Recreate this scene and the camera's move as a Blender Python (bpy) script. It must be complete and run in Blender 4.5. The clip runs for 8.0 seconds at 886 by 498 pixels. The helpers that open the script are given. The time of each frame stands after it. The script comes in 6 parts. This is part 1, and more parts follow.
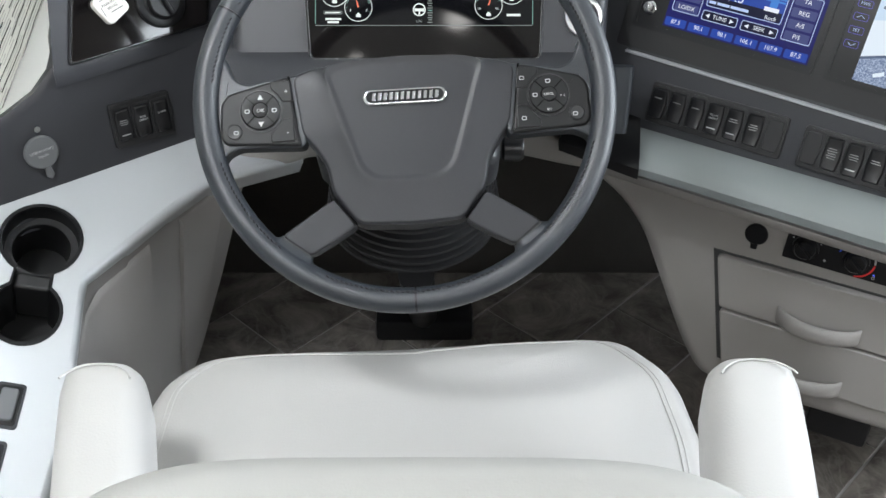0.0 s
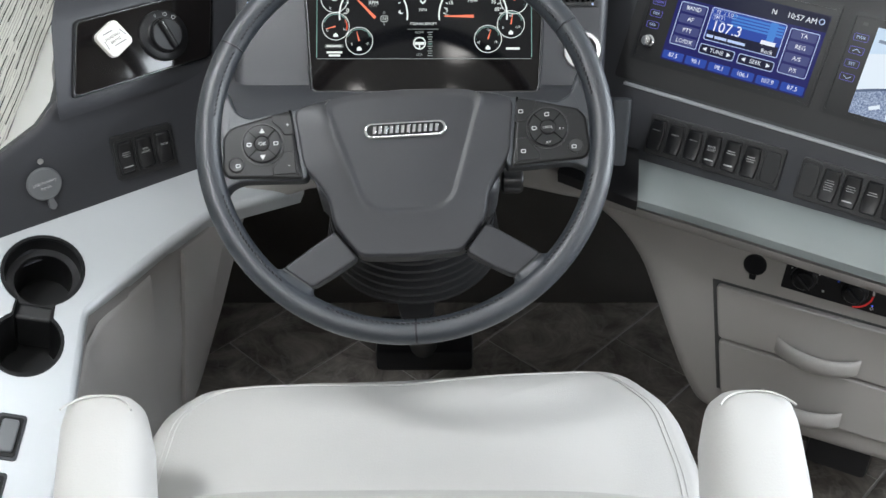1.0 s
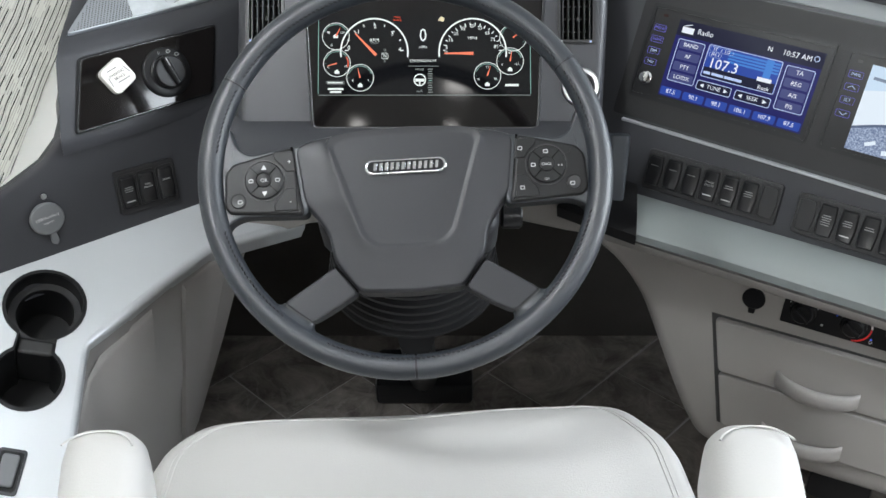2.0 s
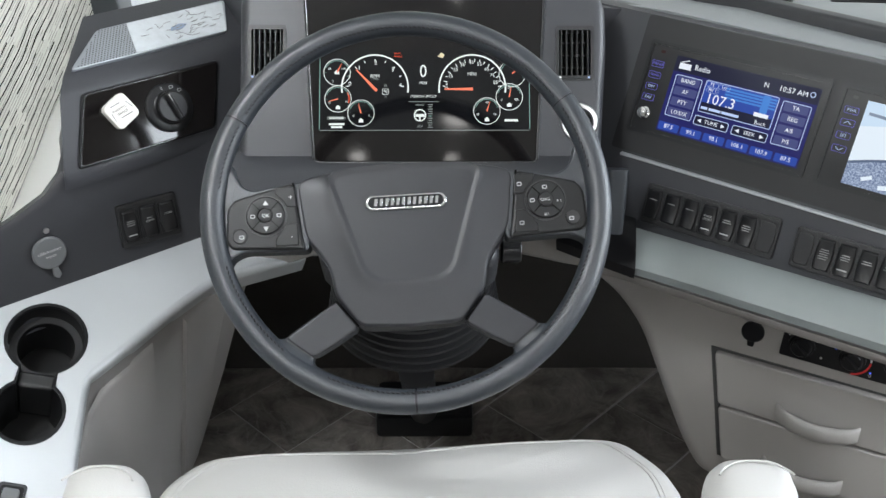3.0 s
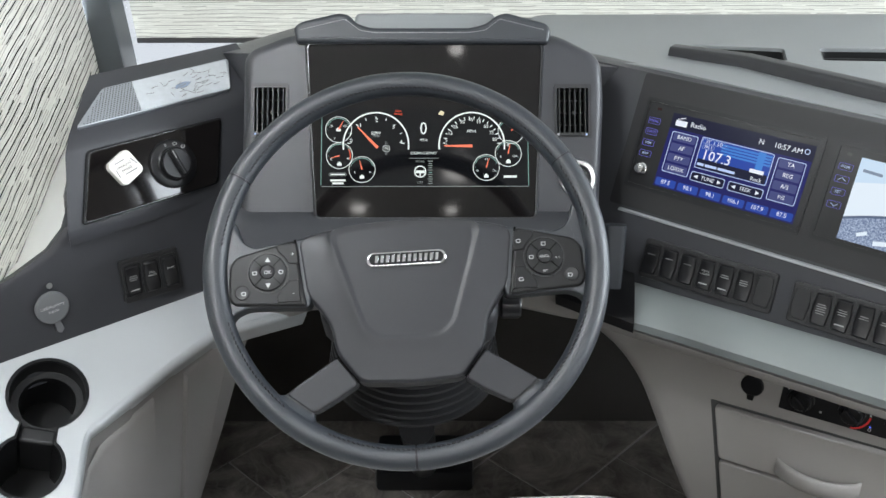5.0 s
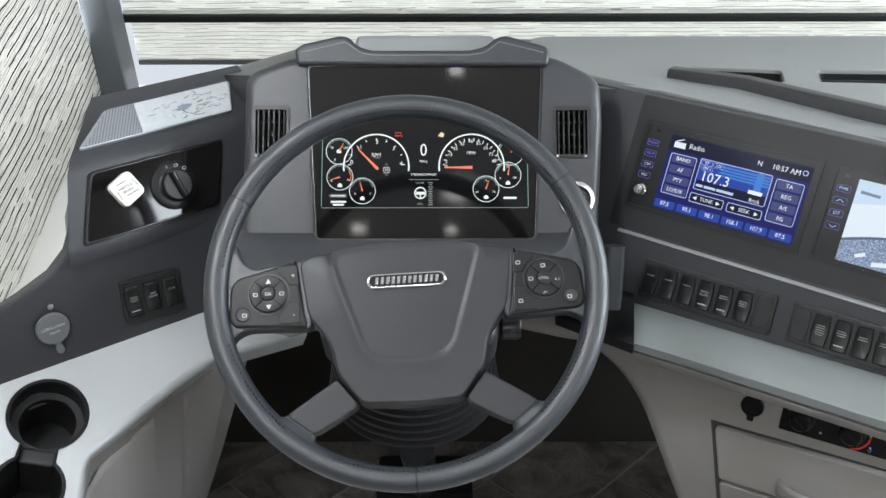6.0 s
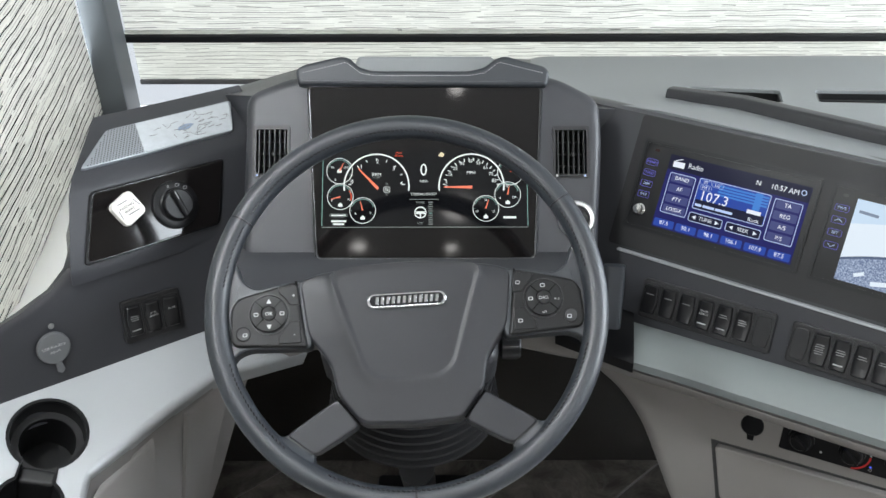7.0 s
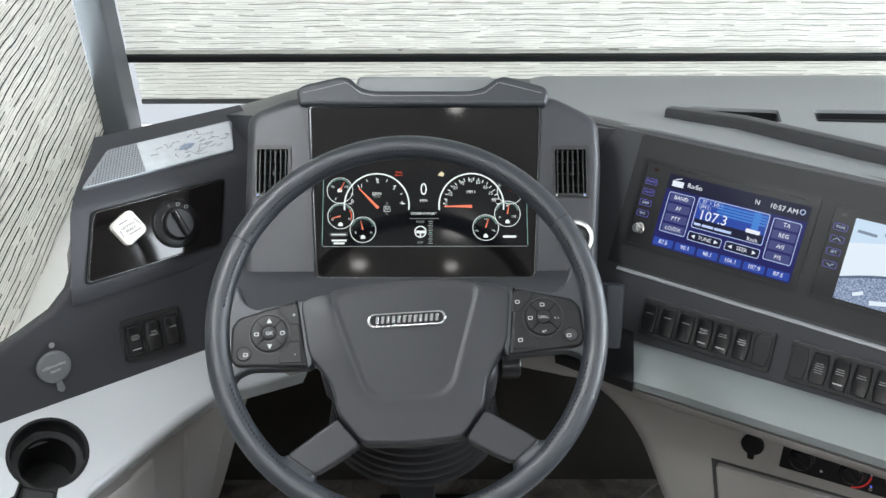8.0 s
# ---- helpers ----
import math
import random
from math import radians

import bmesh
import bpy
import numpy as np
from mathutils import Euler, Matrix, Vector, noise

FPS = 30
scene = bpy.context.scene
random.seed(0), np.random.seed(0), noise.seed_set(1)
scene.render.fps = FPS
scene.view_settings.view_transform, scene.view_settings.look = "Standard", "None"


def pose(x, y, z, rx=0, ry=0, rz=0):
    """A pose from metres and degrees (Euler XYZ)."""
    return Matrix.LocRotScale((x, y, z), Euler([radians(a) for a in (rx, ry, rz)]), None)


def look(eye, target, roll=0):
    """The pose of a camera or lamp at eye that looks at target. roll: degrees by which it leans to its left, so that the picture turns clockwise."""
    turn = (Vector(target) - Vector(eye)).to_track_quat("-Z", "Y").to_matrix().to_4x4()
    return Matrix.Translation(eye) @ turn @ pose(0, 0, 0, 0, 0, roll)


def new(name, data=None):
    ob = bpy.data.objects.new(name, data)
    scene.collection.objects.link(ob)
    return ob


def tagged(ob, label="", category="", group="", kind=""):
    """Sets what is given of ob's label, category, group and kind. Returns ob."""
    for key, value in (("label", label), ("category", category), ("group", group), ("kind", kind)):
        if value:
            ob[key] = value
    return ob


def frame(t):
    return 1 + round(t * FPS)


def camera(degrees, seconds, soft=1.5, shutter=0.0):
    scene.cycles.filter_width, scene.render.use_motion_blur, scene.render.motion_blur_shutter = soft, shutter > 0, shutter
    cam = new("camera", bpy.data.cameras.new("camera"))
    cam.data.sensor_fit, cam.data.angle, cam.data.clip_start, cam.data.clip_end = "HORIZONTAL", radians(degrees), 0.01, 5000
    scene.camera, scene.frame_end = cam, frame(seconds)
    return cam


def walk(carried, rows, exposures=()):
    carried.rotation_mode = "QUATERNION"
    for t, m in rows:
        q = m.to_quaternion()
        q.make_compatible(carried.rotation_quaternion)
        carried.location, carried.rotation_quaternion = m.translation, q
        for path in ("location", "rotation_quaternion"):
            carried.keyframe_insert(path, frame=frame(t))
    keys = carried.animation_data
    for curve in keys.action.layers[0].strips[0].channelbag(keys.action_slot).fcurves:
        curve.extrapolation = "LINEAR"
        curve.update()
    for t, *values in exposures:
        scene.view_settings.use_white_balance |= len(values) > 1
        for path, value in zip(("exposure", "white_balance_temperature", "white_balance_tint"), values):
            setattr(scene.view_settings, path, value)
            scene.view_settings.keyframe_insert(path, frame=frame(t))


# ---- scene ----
cam = camera(47.06, 8.0)
ROWS = [
    (0.0, 0.0, 0.0001, 1.4202, 53.999, 0.006, -0.005),
    (0.5, 0.0, -0.0015, 1.4235, 54.764, 0.012, -0.009),
    (1.0, 0.0, -0.0034, 1.4276, 55.586, 0.018, -0.013),
    (1.5, 0.0, -0.0055, 1.4321, 56.447, 0.024, -0.016),
    (3.0, 0.0, -0.0117, 1.445, 59.03, 0.041, -0.027),
    (3.5, 0.0, -0.0137, 1.4487, 59.82, 0.047, -0.031),
    (4.0, 0.0, -0.0155, 1.4521, 60.549, 0.053, -0.034),
    (4.5, 0.0, -0.0172, 1.4552, 61.213, 0.06, -0.038),
    (6.0, 0.0, -0.0217, 1.4631, 62.879, 0.078, -0.048),
    (6.5, 0.0, -0.0231, 1.4655, 63.368, 0.084, -0.051),
    (7.0, 0.0, -0.0244, 1.4678, 63.852, 0.09, -0.054),
    (7.5, 0.0, -0.0257, 1.47, 64.341, 0.096, -0.057),
    (8.0, 0.0, -0.0271, 1.4718, 64.836, 0.103, -0.061),
]
walk(cam, [(t, pose(x, y, z, rx, ry, rz)) for t, x, y, z, rx, ry, rz in ROWS])

# ---- light ----
world = bpy.data.worlds.new("sky")
scene.world = world
world.use_nodes = True
wn = world.node_tree.nodes
sky = wn.new("ShaderNodeTexSky")
sky.sky_type = "NISHITA"
sky.sun_disc = False
sky.sun_elevation, sky.sun_rotation = radians(50), radians(20)
wn["Background"].inputs["Strength"].default_value = 0.15
world.node_tree.links.new(sky.outputs[0], wn["Background"].inputs["Color"])
sun_data = bpy.data.lights.new("sun", "SUN")
sun_data.energy, sun_data.angle, sun_data.color = 2.6, radians(0.5), (1.0, 0.96, 0.9)
sun = new("sun", sun_data)
sun.matrix_world = look((3, 8, 9), (0, 0, 0))
scene.view_settings.exposure = 0.0
# Zero-power spots give the cluster's reflections; powered ones are unseen, added for fill.
LAMP_SPOTS = [(0.05, -0.18, 0.045, 0.0), (0.04, 0.37, 0.02, 0.0), (-0.30, -0.39, 0.025, 0.0), (0.03, -0.40, 0.02, 0.0), (-0.68, 0.40, 0.18, 22.0), (0.85, 0.05, 0.10, 4.0), (-0.62, -1.1, 0.20, 13.0), (0.70, -1.1, 0.20, 10.0), (0.05, -2.3, 0.35, 9.0)]


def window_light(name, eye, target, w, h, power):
    """Lamp standing in for daylight in a window's opening, outside any shade."""
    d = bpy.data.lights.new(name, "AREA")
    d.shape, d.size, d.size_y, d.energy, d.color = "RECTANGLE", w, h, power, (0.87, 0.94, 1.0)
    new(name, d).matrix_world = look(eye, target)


window_light("windscreen_daylight", (0.4, 2.062, 1.30), (0.4, 0.0, 1.26), 2.4, 1.14, 11.2)
window_light("side_window_daylight", (-0.86, 1.15, 1.15), (0.5, 1.15, 0.95), 1.5, 1.1, 42.0)
# Assumed opening out of view; fill lamp added to brighten the left side panel.
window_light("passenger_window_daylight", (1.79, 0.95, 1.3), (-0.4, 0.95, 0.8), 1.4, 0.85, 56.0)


# ---- materials ----
def socket(node, name, value):
    node.inputs[name].default_value = value


def material(name, colour, rough=0.5, metal=0.0, grain=0.0, grain_scale=900.0, vary=0.08, vary_scale=9.0, bump=0.0, bump_scale=700.0,
             coat=0.0, spec=0.5, rough_vary=0.08, stretch=(1, 1, 1)):
    """A surface with broad stains, fine grain, uneven gloss and fine relief, in metres."""
    m = bpy.data.materials.new(name)
    m.use_nodes = True
    nt = m.node_tree
    b = nt.nodes["Principled BSDF"]
    co = nt.nodes.new("ShaderNodeTexCoord")
    mp = nt.nodes.new("ShaderNodeMapping")
    mp.inputs["Scale"].default_value = stretch
    nt.links.new(co.outputs["Object"], mp.inputs["Vector"])
    big = nt.nodes.new("ShaderNodeTexNoise")
    socket(big, "Scale", vary_scale), socket(big, "Detail", 5.0)
    fine = nt.nodes.new("ShaderNodeTexNoise")
    socket(fine, "Scale", grain_scale), socket(fine, "Detail", 2.0)
    for n in (big, fine):
        nt.links.new(mp.outputs["Vector"], n.inputs["Vector"])
    add = nt.nodes.new("ShaderNodeMath")
    add.operation = "MULTIPLY_ADD"
    nt.links.new(fine.outputs["Fac"], add.inputs[0])
    add.inputs[1].default_value = grain
    mul = nt.nodes.new("ShaderNodeMath")
    mul.operation = "MULTIPLY_ADD"
    nt.links.new(big.outputs["Fac"], mul.inputs[0])
    mul.inputs[1].default_value, mul.inputs[2].default_value = vary, 1.0 - vary / 2 - grain / 2
    nt.links.new(mul.outputs[0], add.inputs[2])
    mix = nt.nodes.new("ShaderNodeVectorMath")
    mix.operation = "SCALE"
    mix.inputs[0].default_value = colour
    nt.links.new(add.outputs[0], mix.inputs["Scale"])
    nt.links.new(mix.outputs[0], b.inputs["Base Color"])
    rv = nt.nodes.new("ShaderNodeMath")
    rv.operation = "MULTIPLY_ADD"
    nt.links.new(big.outputs["Fac"], rv.inputs[0])
    rv.inputs[1].default_value, rv.inputs[2].default_value = rough_vary, rough - rough_vary / 2
    nt.links.new(rv.outputs[0], b.inputs["Roughness"])
    socket(b, "Metallic", metal), socket(b, "Coat Weight", coat), socket(b, "Coat Roughness", 0.08), socket(b, "Specular IOR Level", spec)
    if bump:
        rel = nt.nodes.new("ShaderNodeTexNoise")
        socket(rel, "Scale", bump_scale), socket(rel, "Detail", 3.0)
        nt.links.new(co.outputs["Object"], rel.inputs["Vector"])
        bp = nt.nodes.new("ShaderNodeBump")
        bp.inputs["Strength"].default_value, bp.inputs["Distance"].default_value = bump, 0.001
        nt.links.new(rel.outputs["Fac"], bp.inputs["Height"])
        nt.links.new(bp.outputs["Normal"], b.inputs["Normal"])
    return m


def glow(name, colour, strength):
    """A lit element of a screen or lamp."""
    m = bpy.data.materials.new(name)
    m.use_nodes = True
    b = m.node_tree.nodes["Principled BSDF"]
    socket(b, "Base Color", (0.01, 0.01, 0.01, 1)), socket(b, "Emission Color", (*colour, 1)), socket(b, "Emission Strength", strength)
    socket(b, "Roughness", 0.15), socket(b, "Specular IOR Level", 0.08)
    return m


def shade_fabric(name, light, dark, through_amount, rows, width, gate, rows_fine):
    """Woven window shade: rows of thin broken dark threads along the local x axis, finer slubs between; lets daylight through."""
    m = bpy.data.materials.new(name)
    m.use_nodes = True
    nt = m.node_tree
    b, out = nt.nodes["Principled BSDF"], nt.nodes["Material Output"]
    co, sp = nt.nodes.new("ShaderNodeTexCoord"), nt.nodes.new("ShaderNodeSeparateXYZ")
    nt.links.new(co.outputs["Object"], sp.inputs[0])

    def calc(op, a, c=0.0, d=0.0):
        n = nt.nodes.new("ShaderNodeMath")
        n.operation = op
        for i, v in enumerate((a, c, d)):
            if isinstance(v, (int, float)):
                n.inputs[i].default_value = v
            else:
                nt.links.new(v, n.inputs[i])
        return n.outputs[0]

    def cloud(x, y, detail):
        cb = nt.nodes.new("ShaderNodeCombineXYZ")
        nt.links.new(x, cb.inputs[0])
        nt.links.new(y, cb.inputs[1])
        nz = nt.nodes.new("ShaderNodeTexNoise")
        socket(nz, "Scale", 1.0), socket(nz, "Detail", detail)
        nt.links.new(cb.outputs[0], nz.inputs["Vector"])
        return nz.outputs["Fac"]

    X, Y = sp.outputs[0], sp.outputs[1]
    sag = cloud(calc("MULTIPLY", X, 7.0), calc("MULTIPLY", Y, 10.0), 2.0)

    def threads(count, wide, cut, long):
        lane = calc("MULTIPLY_ADD", Y, count, calc("MULTIPLY", sag, 1.3))
        line = calc("LESS_THAN", calc("FRACT", lane), wide)
        gate_n = cloud(calc("MULTIPLY", X, long), calc("MULTIPLY", calc("FLOOR", lane), 5.37), 0.0)
        return calc("MULTIPLY", line, calc("GREATER_THAN", gate_n, cut))

    strong = threads(rows, width, gate, 14.0)
    faint = calc("MULTIPLY", threads(rows_fine, 0.35, 0.42, 22.0), 0.35)
    slub = cloud(calc("MULTIPLY", X, 20.0), calc("MULTIPLY", Y, 420.0), 3.0)
    shade = calc("MULTIPLY_ADD", slub, 0.5, 0.74)
    body = nt.nodes.new("ShaderNodeVectorMath")
    body.operation = "SCALE"
    body.inputs[0].default_value = light
    nt.links.new(shade, body.inputs["Scale"])
    dk = nt.nodes.new("ShaderNodeMix")
    dk.data_type = "RGBA"
    nt.links.new(calc("MAXIMUM", strong, faint), dk.inputs["Factor"])
    nt.links.new(body.outputs[0], dk.inputs["A"])
    dk.inputs["B"].default_value = (*dark, 1)
    nt.links.new(dk.outputs["Result"], b.inputs["Base Color"])
    socket(b, "Roughness", 0.9), socket(b, "Specular IOR Level", 0.1)
    bp = nt.nodes.new("ShaderNodeBump")
    bp.inputs["Strength"].default_value, bp.inputs["Distance"].default_value = 0.4, 0.001
    nt.links.new(slub, bp.inputs["Height"])
    nt.links.new(bp.outputs["Normal"], b.inputs["Normal"])
    tr = nt.nodes.new("ShaderNodeBsdfTranslucent")
    nt.links.new(dk.outputs["Result"], tr.inputs["Color"])
    mx = nt.nodes.new("ShaderNodeMixShader")
    mx.inputs[0].default_value = through_amount
    nt.links.new(b.outputs[0], mx.inputs[1])
    nt.links.new(tr.outputs[0], mx.inputs[2])
    nt.links.new(mx.outputs[0], out.inputs["Surface"])
    return m


def stone_tile(name):
    """Dark brown-grey marbled floor tile; each tile differs a little."""
    m = bpy.data.materials.new(name)
    m.use_nodes = True
    nt = m.node_tree
    b = nt.nodes["Principled BSDF"]
    co, info = nt.nodes.new("ShaderNodeTexCoord"), nt.nodes.new("ShaderNodeObjectInfo")
    sh = nt.nodes.new("ShaderNodeVectorMath")
    sh.operation = "SCALE"
    cmb = nt.nodes.new("ShaderNodeCombineXYZ")
    for i in range(3):
        nt.links.new(info.outputs["Random"], cmb.inputs[i])
    nt.links.new(cmb.outputs[0], sh.inputs[0])
    sh.inputs["Scale"].default_value = 40.0
    ad = nt.nodes.new("ShaderNodeVectorMath")
    nt.links.new(co.outputs["Object"], ad.inputs[0])
    nt.links.new(sh.outputs[0], ad.inputs[1])
    n1 = nt.nodes.new("ShaderNodeTexNoise")
    socket(n1, "Scale", 9.0), socket(n1, "Detail", 9.0), socket(n1, "Roughness", 0.68), socket(n1, "Distortion", 1.2)
    nt.links.new(ad.outputs[0], n1.inputs["Vector"])
    rp = nt.nodes.new("ShaderNodeValToRGB")
    rp.color_ramp.elements[0].position, rp.color_ramp.elements[0].color = 0.36, (0.055, 0.047, 0.041, 1)
    rp.color_ramp.elements[1].position, rp.color_ramp.elements[1].color = 0.72, (0.26, 0.235, 0.21, 1)
    nt.links.new(n1.outputs["Fac"], rp.inputs[0])
    n2 = nt.nodes.new("ShaderNodeTexNoise")
    socket(n2, "Scale", 5.0), socket(n2, "Detail", 6.0), socket(n2, "Distortion", 2.5)
    nt.links.new(ad.outputs[0], n2.inputs["Vector"])
    vein = nt.nodes.new("ShaderNodeValToRGB")
    e = vein.color_ramp.elements
    e[0].position, e[0].color, e[1].position, e[1].color = 0.475, (0, 0, 0, 1), 0.53, (0, 0, 0, 1)
    e.new(0.5).color = (1, 1, 1, 1)
    nt.links.new(n2.outputs["Fac"], vein.inputs[0])
    mx = nt.nodes.new("ShaderNodeMix")
    mx.data_type = "RGBA"
    fade = nt.nodes.new("ShaderNodeMath")
    fade.operation = "MULTIPLY"
    nt.links.new(vein.outputs["Color"], fade.inputs[0])
    fade.inputs[1].default_value = 0.3
    nt.links.new(fade.outputs[0], mx.inputs["Factor"])
    nt.links.new(rp.outputs["Color"], mx.inputs["A"])
    mx.inputs["B"].default_value = (0.27, 0.255, 0.24, 1)
    nt.links.new(mx.outputs["Result"], b.inputs["Base Color"])
    socket(b, "Roughness", 0.42)
    return m


def carbon(name):
    """Fine woven-look dark trim."""
    m = material(name, (0.017, 0.017, 0.018), 0.45, vary=0.1, bump=0.0, spec=0.3)
    nt = m.node_tree
    b = nt.nodes["Principled BSDF"]
    co = nt.nodes.new("ShaderNodeTexCoord")
    ck = nt.nodes.new("ShaderNodeTexChecker")
    socket(ck, "Scale", 420.0)
    nt.links.new(co.outputs["Object"], ck.inputs["Vector"])
    bp = nt.nodes.new("ShaderNodeBump")
    bp.inputs["Strength"].default_value, bp.inputs["Distance"].default_value = 0.35, 0.0006
    nt.links.new(ck.outputs["Fac"], bp.inputs["Height"])
    nt.links.new(bp.outputs["Normal"], b.inputs["Normal"])
    return m


M_DASH = material("dash_plastic", (0.039, 0.040, 0.045), 0.38, spec=0.42, grain=0.25, bump=0.12, bump_scale=1500, vary=0.12)
M_LEATHER = material("black_leather", (0.021, 0.0245, 0.030), 0.40, spec=0.6, grain=0.25, bump=0.30, bump_scale=900, vary=0.15, rough_vary=0.12)
M_PAD = material("wheel_pad_plastic", (0.028, 0.0285, 0.032), 0.40, spec=0.32, grain=0.2, bump=0.12, bump_scale=1700, vary=0.1)
M_BLACK = material("black_plastic", (0.009, 0.009, 0.010), 0.30, vary=0.2, bump=0.05, spec=0.3)
M_GLOSS = material("piano_black", (0.006, 0.005, 0.005), 0.06, vary=0.3, coat=0.25, spec=0.4, rough_vary=0.03)
M_SILVER = material("silver_paint", (0.52, 0.54, 0.56), 0.40, metal=0.45, grain=0.06, vary=0.05)
# Silver paint again, darker: the right ledge's weaker light is in its colour.
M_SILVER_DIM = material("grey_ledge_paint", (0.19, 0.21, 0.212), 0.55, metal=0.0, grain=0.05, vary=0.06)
M_GREY = material("grey_panel_plastic", (0.28, 0.265, 0.254), 0.52, grain=0.08, bump=0.2, bump_scale=1300, vary=0.07)
M_TOP = material("dash_top_vinyl", (0.195, 0.205, 0.21), 0.5, grain=0.1, bump=0.3, bump_scale=900, vary=0.08)
M_WHITE_LEATHER = material("white_leather", (0.44, 0.432, 0.42), 0.42, grain=0.03, bump=0.25, bump_scale=420, vary=0.05, vary_scale=14)
# White leather with a darker base colour, for the backrest alone.
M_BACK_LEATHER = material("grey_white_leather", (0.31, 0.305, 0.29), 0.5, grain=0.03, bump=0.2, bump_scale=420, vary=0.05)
M_STITCH = material("stitch_thread", (0.42, 0.42, 0.42), 0.8)
M_STITCH_DARK = material("dark_thread", (0.012, 0.012, 0.014), 0.8)
M_CHROME = material("chrome", (0.75, 0.75, 0.76), 0.14, metal=1.0, vary=0.04, rough_vary=0.05)
M_STEEL = material("brushed_steel", (0.55, 0.55, 0.55), 0.32, metal=1.0, vary=0.08)
M_WHITE = material("white_trim", (0.78, 0.78, 0.77), 0.45, vary=0.04)
M_STICKER = material("cream_sticker", (0.72, 0.70, 0.65), 0.6, vary=0.1, vary_scale=60)
M_INK = material("dark_ink", (0.05, 0.05, 0.05), 0.7)
M_PRINT = material("pale_print", (0.48, 0.48, 0.48), 0.6)
M_PRINT_DIM = material("dim_print", (0.22, 0.22, 0.22), 0.6)
M_PRINT_MID = material("worn_print", (0.36, 0.36, 0.36), 0.6)
M_CARBON = carbon("woven_trim")
# Near-black holds the footwell's shade as well as the carpet's own tone.
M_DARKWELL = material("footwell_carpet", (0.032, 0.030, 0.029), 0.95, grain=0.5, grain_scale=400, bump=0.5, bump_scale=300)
M_FRAME = material("grey_pillar_paint", (0.075, 0.083, 0.09), 0.5, vary=0.05)
M_GROUT = material("grout", (0.33, 0.32, 0.31), 0.8, grain=0.2)
M_TILE = stone_tile("marbled_tile")
# Shell mostly out of view; wall and ceiling colours held low to cut bounced light.
M_WALL = material("coach_wall", (0.24, 0.225, 0.205), 0.7, vary=0.06, bump=0.1)
M_CEIL = material("coach_ceiling", (0.46, 0.455, 0.44), 0.8, vary=0.05)
M_SHADE = shade_fabric("windscreen_shade_fabric", (0.72, 0.72, 0.685), (0.27, 0.27, 0.26), 0.72, 86.0, 0.13, 0.40, 210.0)
M_SHADE_LOW = shade_fabric("lower_shade_fabric", (0.70, 0.70, 0.66), (0.30, 0.30, 0.285), 0.72, 120.0, 0.15, 0.42, 260.0)
# Same woven fabric, greyer: the side window's weaker daylight is in the colour.
M_SHADE_SIDE = shade_fabric("side_shade_fabric", (0.56, 0.545, 0.51), (0.025, 0.025, 0.025), 0.5, 66.0, 0.17, 0.36, 170.0)
M_ROCKER = material("rocker_plastic", (0.008, 0.008, 0.009), 0.30, vary=0.2, coat=0.25)
M_BEZEL = material("bezel_plastic", (0.020, 0.020, 0.021), 0.42, vary=0.15, bump=0.08, bump_scale=1500, spec=0.4)
M_POD = material("pod_plastic", (0.0095, 0.0095, 0.010), 0.44, vary=0.15, spec=0.3)
# Dark colour carries the shade at the back of the footwell.
M_TOE = material("toe_board_lining", (0.030, 0.026, 0.023), 0.85, grain=0.4, grain_scale=300, bump=0.4, bump_scale=200)
# Near-black standing for the shade deep in vents and gaps.
M_VOID = material("vent_depth", (0.003, 0.003, 0.003), 0.95, spec=0.05)
M_BOOT = material("boot_rubber", (0.008, 0.008, 0.009), 0.38, vary=0.2, bump=0.2, bump_scale=300, spec=0.3)
# Bright edge metal; the highlight along the glossy panels' rims is built into it.
M_EDGE = material("dark_chrome_edge", (0.17, 0.17, 0.175), 0.25, metal=1.0, vary=0.1)
M_SPEAKER = material("speaker_mesh_metal", (0.34, 0.36, 0.39), 0.42, metal=0.6, vary=0.1)
M_NIGHT = material("screen_glass", (0.004, 0.004, 0.005), 0.08, vary=0.1, rough_vary=0.02)
G_WHITE = glow("display_white", (0.92, 1.0, 0.97), 0.95)
G_SOFT = glow("display_grey", (0.75, 0.85, 0.82), 0.35)
G_TEAL = glow("display_teal", (0.45, 0.85, 0.75), 0.5)
G_RED = glow("display_red", (1.0, 0.12, 0.05), 0.8)
G_NEEDLE = glow("display_needle", (1.0, 0.23, 0.13), 1.0)
G_NAVY = glow("display_navy", (0.020, 0.022, 0.23), 0.5)
G_NAVY_DARK = glow("display_dark", (0.01, 0.012, 0.05), 0.6)
G_BLUE = glow("display_blue", (0.03, 0.10, 0.60), 0.6)
G_BRIGHT_BLUE = glow("display_bright_blue", (0.07, 0.30, 0.90), 0.7)
G_BTN = glow("display_button", (0.10, 0.12, 0.36), 0.55)
G_LINE = glow("display_outline", (0.55, 0.68, 1.0), 0.9)
G_TEXT = glow("display_text", (0.85, 0.90, 1.0), 0.95)
G_PURPLE = glow("backlit_legend", (0.22, 0.20, 0.95), 0.7)
G_VIEW_SKY = glow("view_pale", (0.62, 0.78, 0.95), 0.95)
G_VIEW_GROUND = glow("view_ground", (0.34, 0.45, 0.62), 0.8)
gvn = G_VIEW_GROUND.node_tree
gv_noise, gv_ramp, gv_co = gvn.nodes.new("ShaderNodeTexNoise"), gvn.nodes.new("ShaderNodeValToRGB"), gvn.nodes.new("ShaderNodeTexCoord")
socket(gv_noise, "Scale", 420.0), socket(gv_noise, "Detail", 4.0)
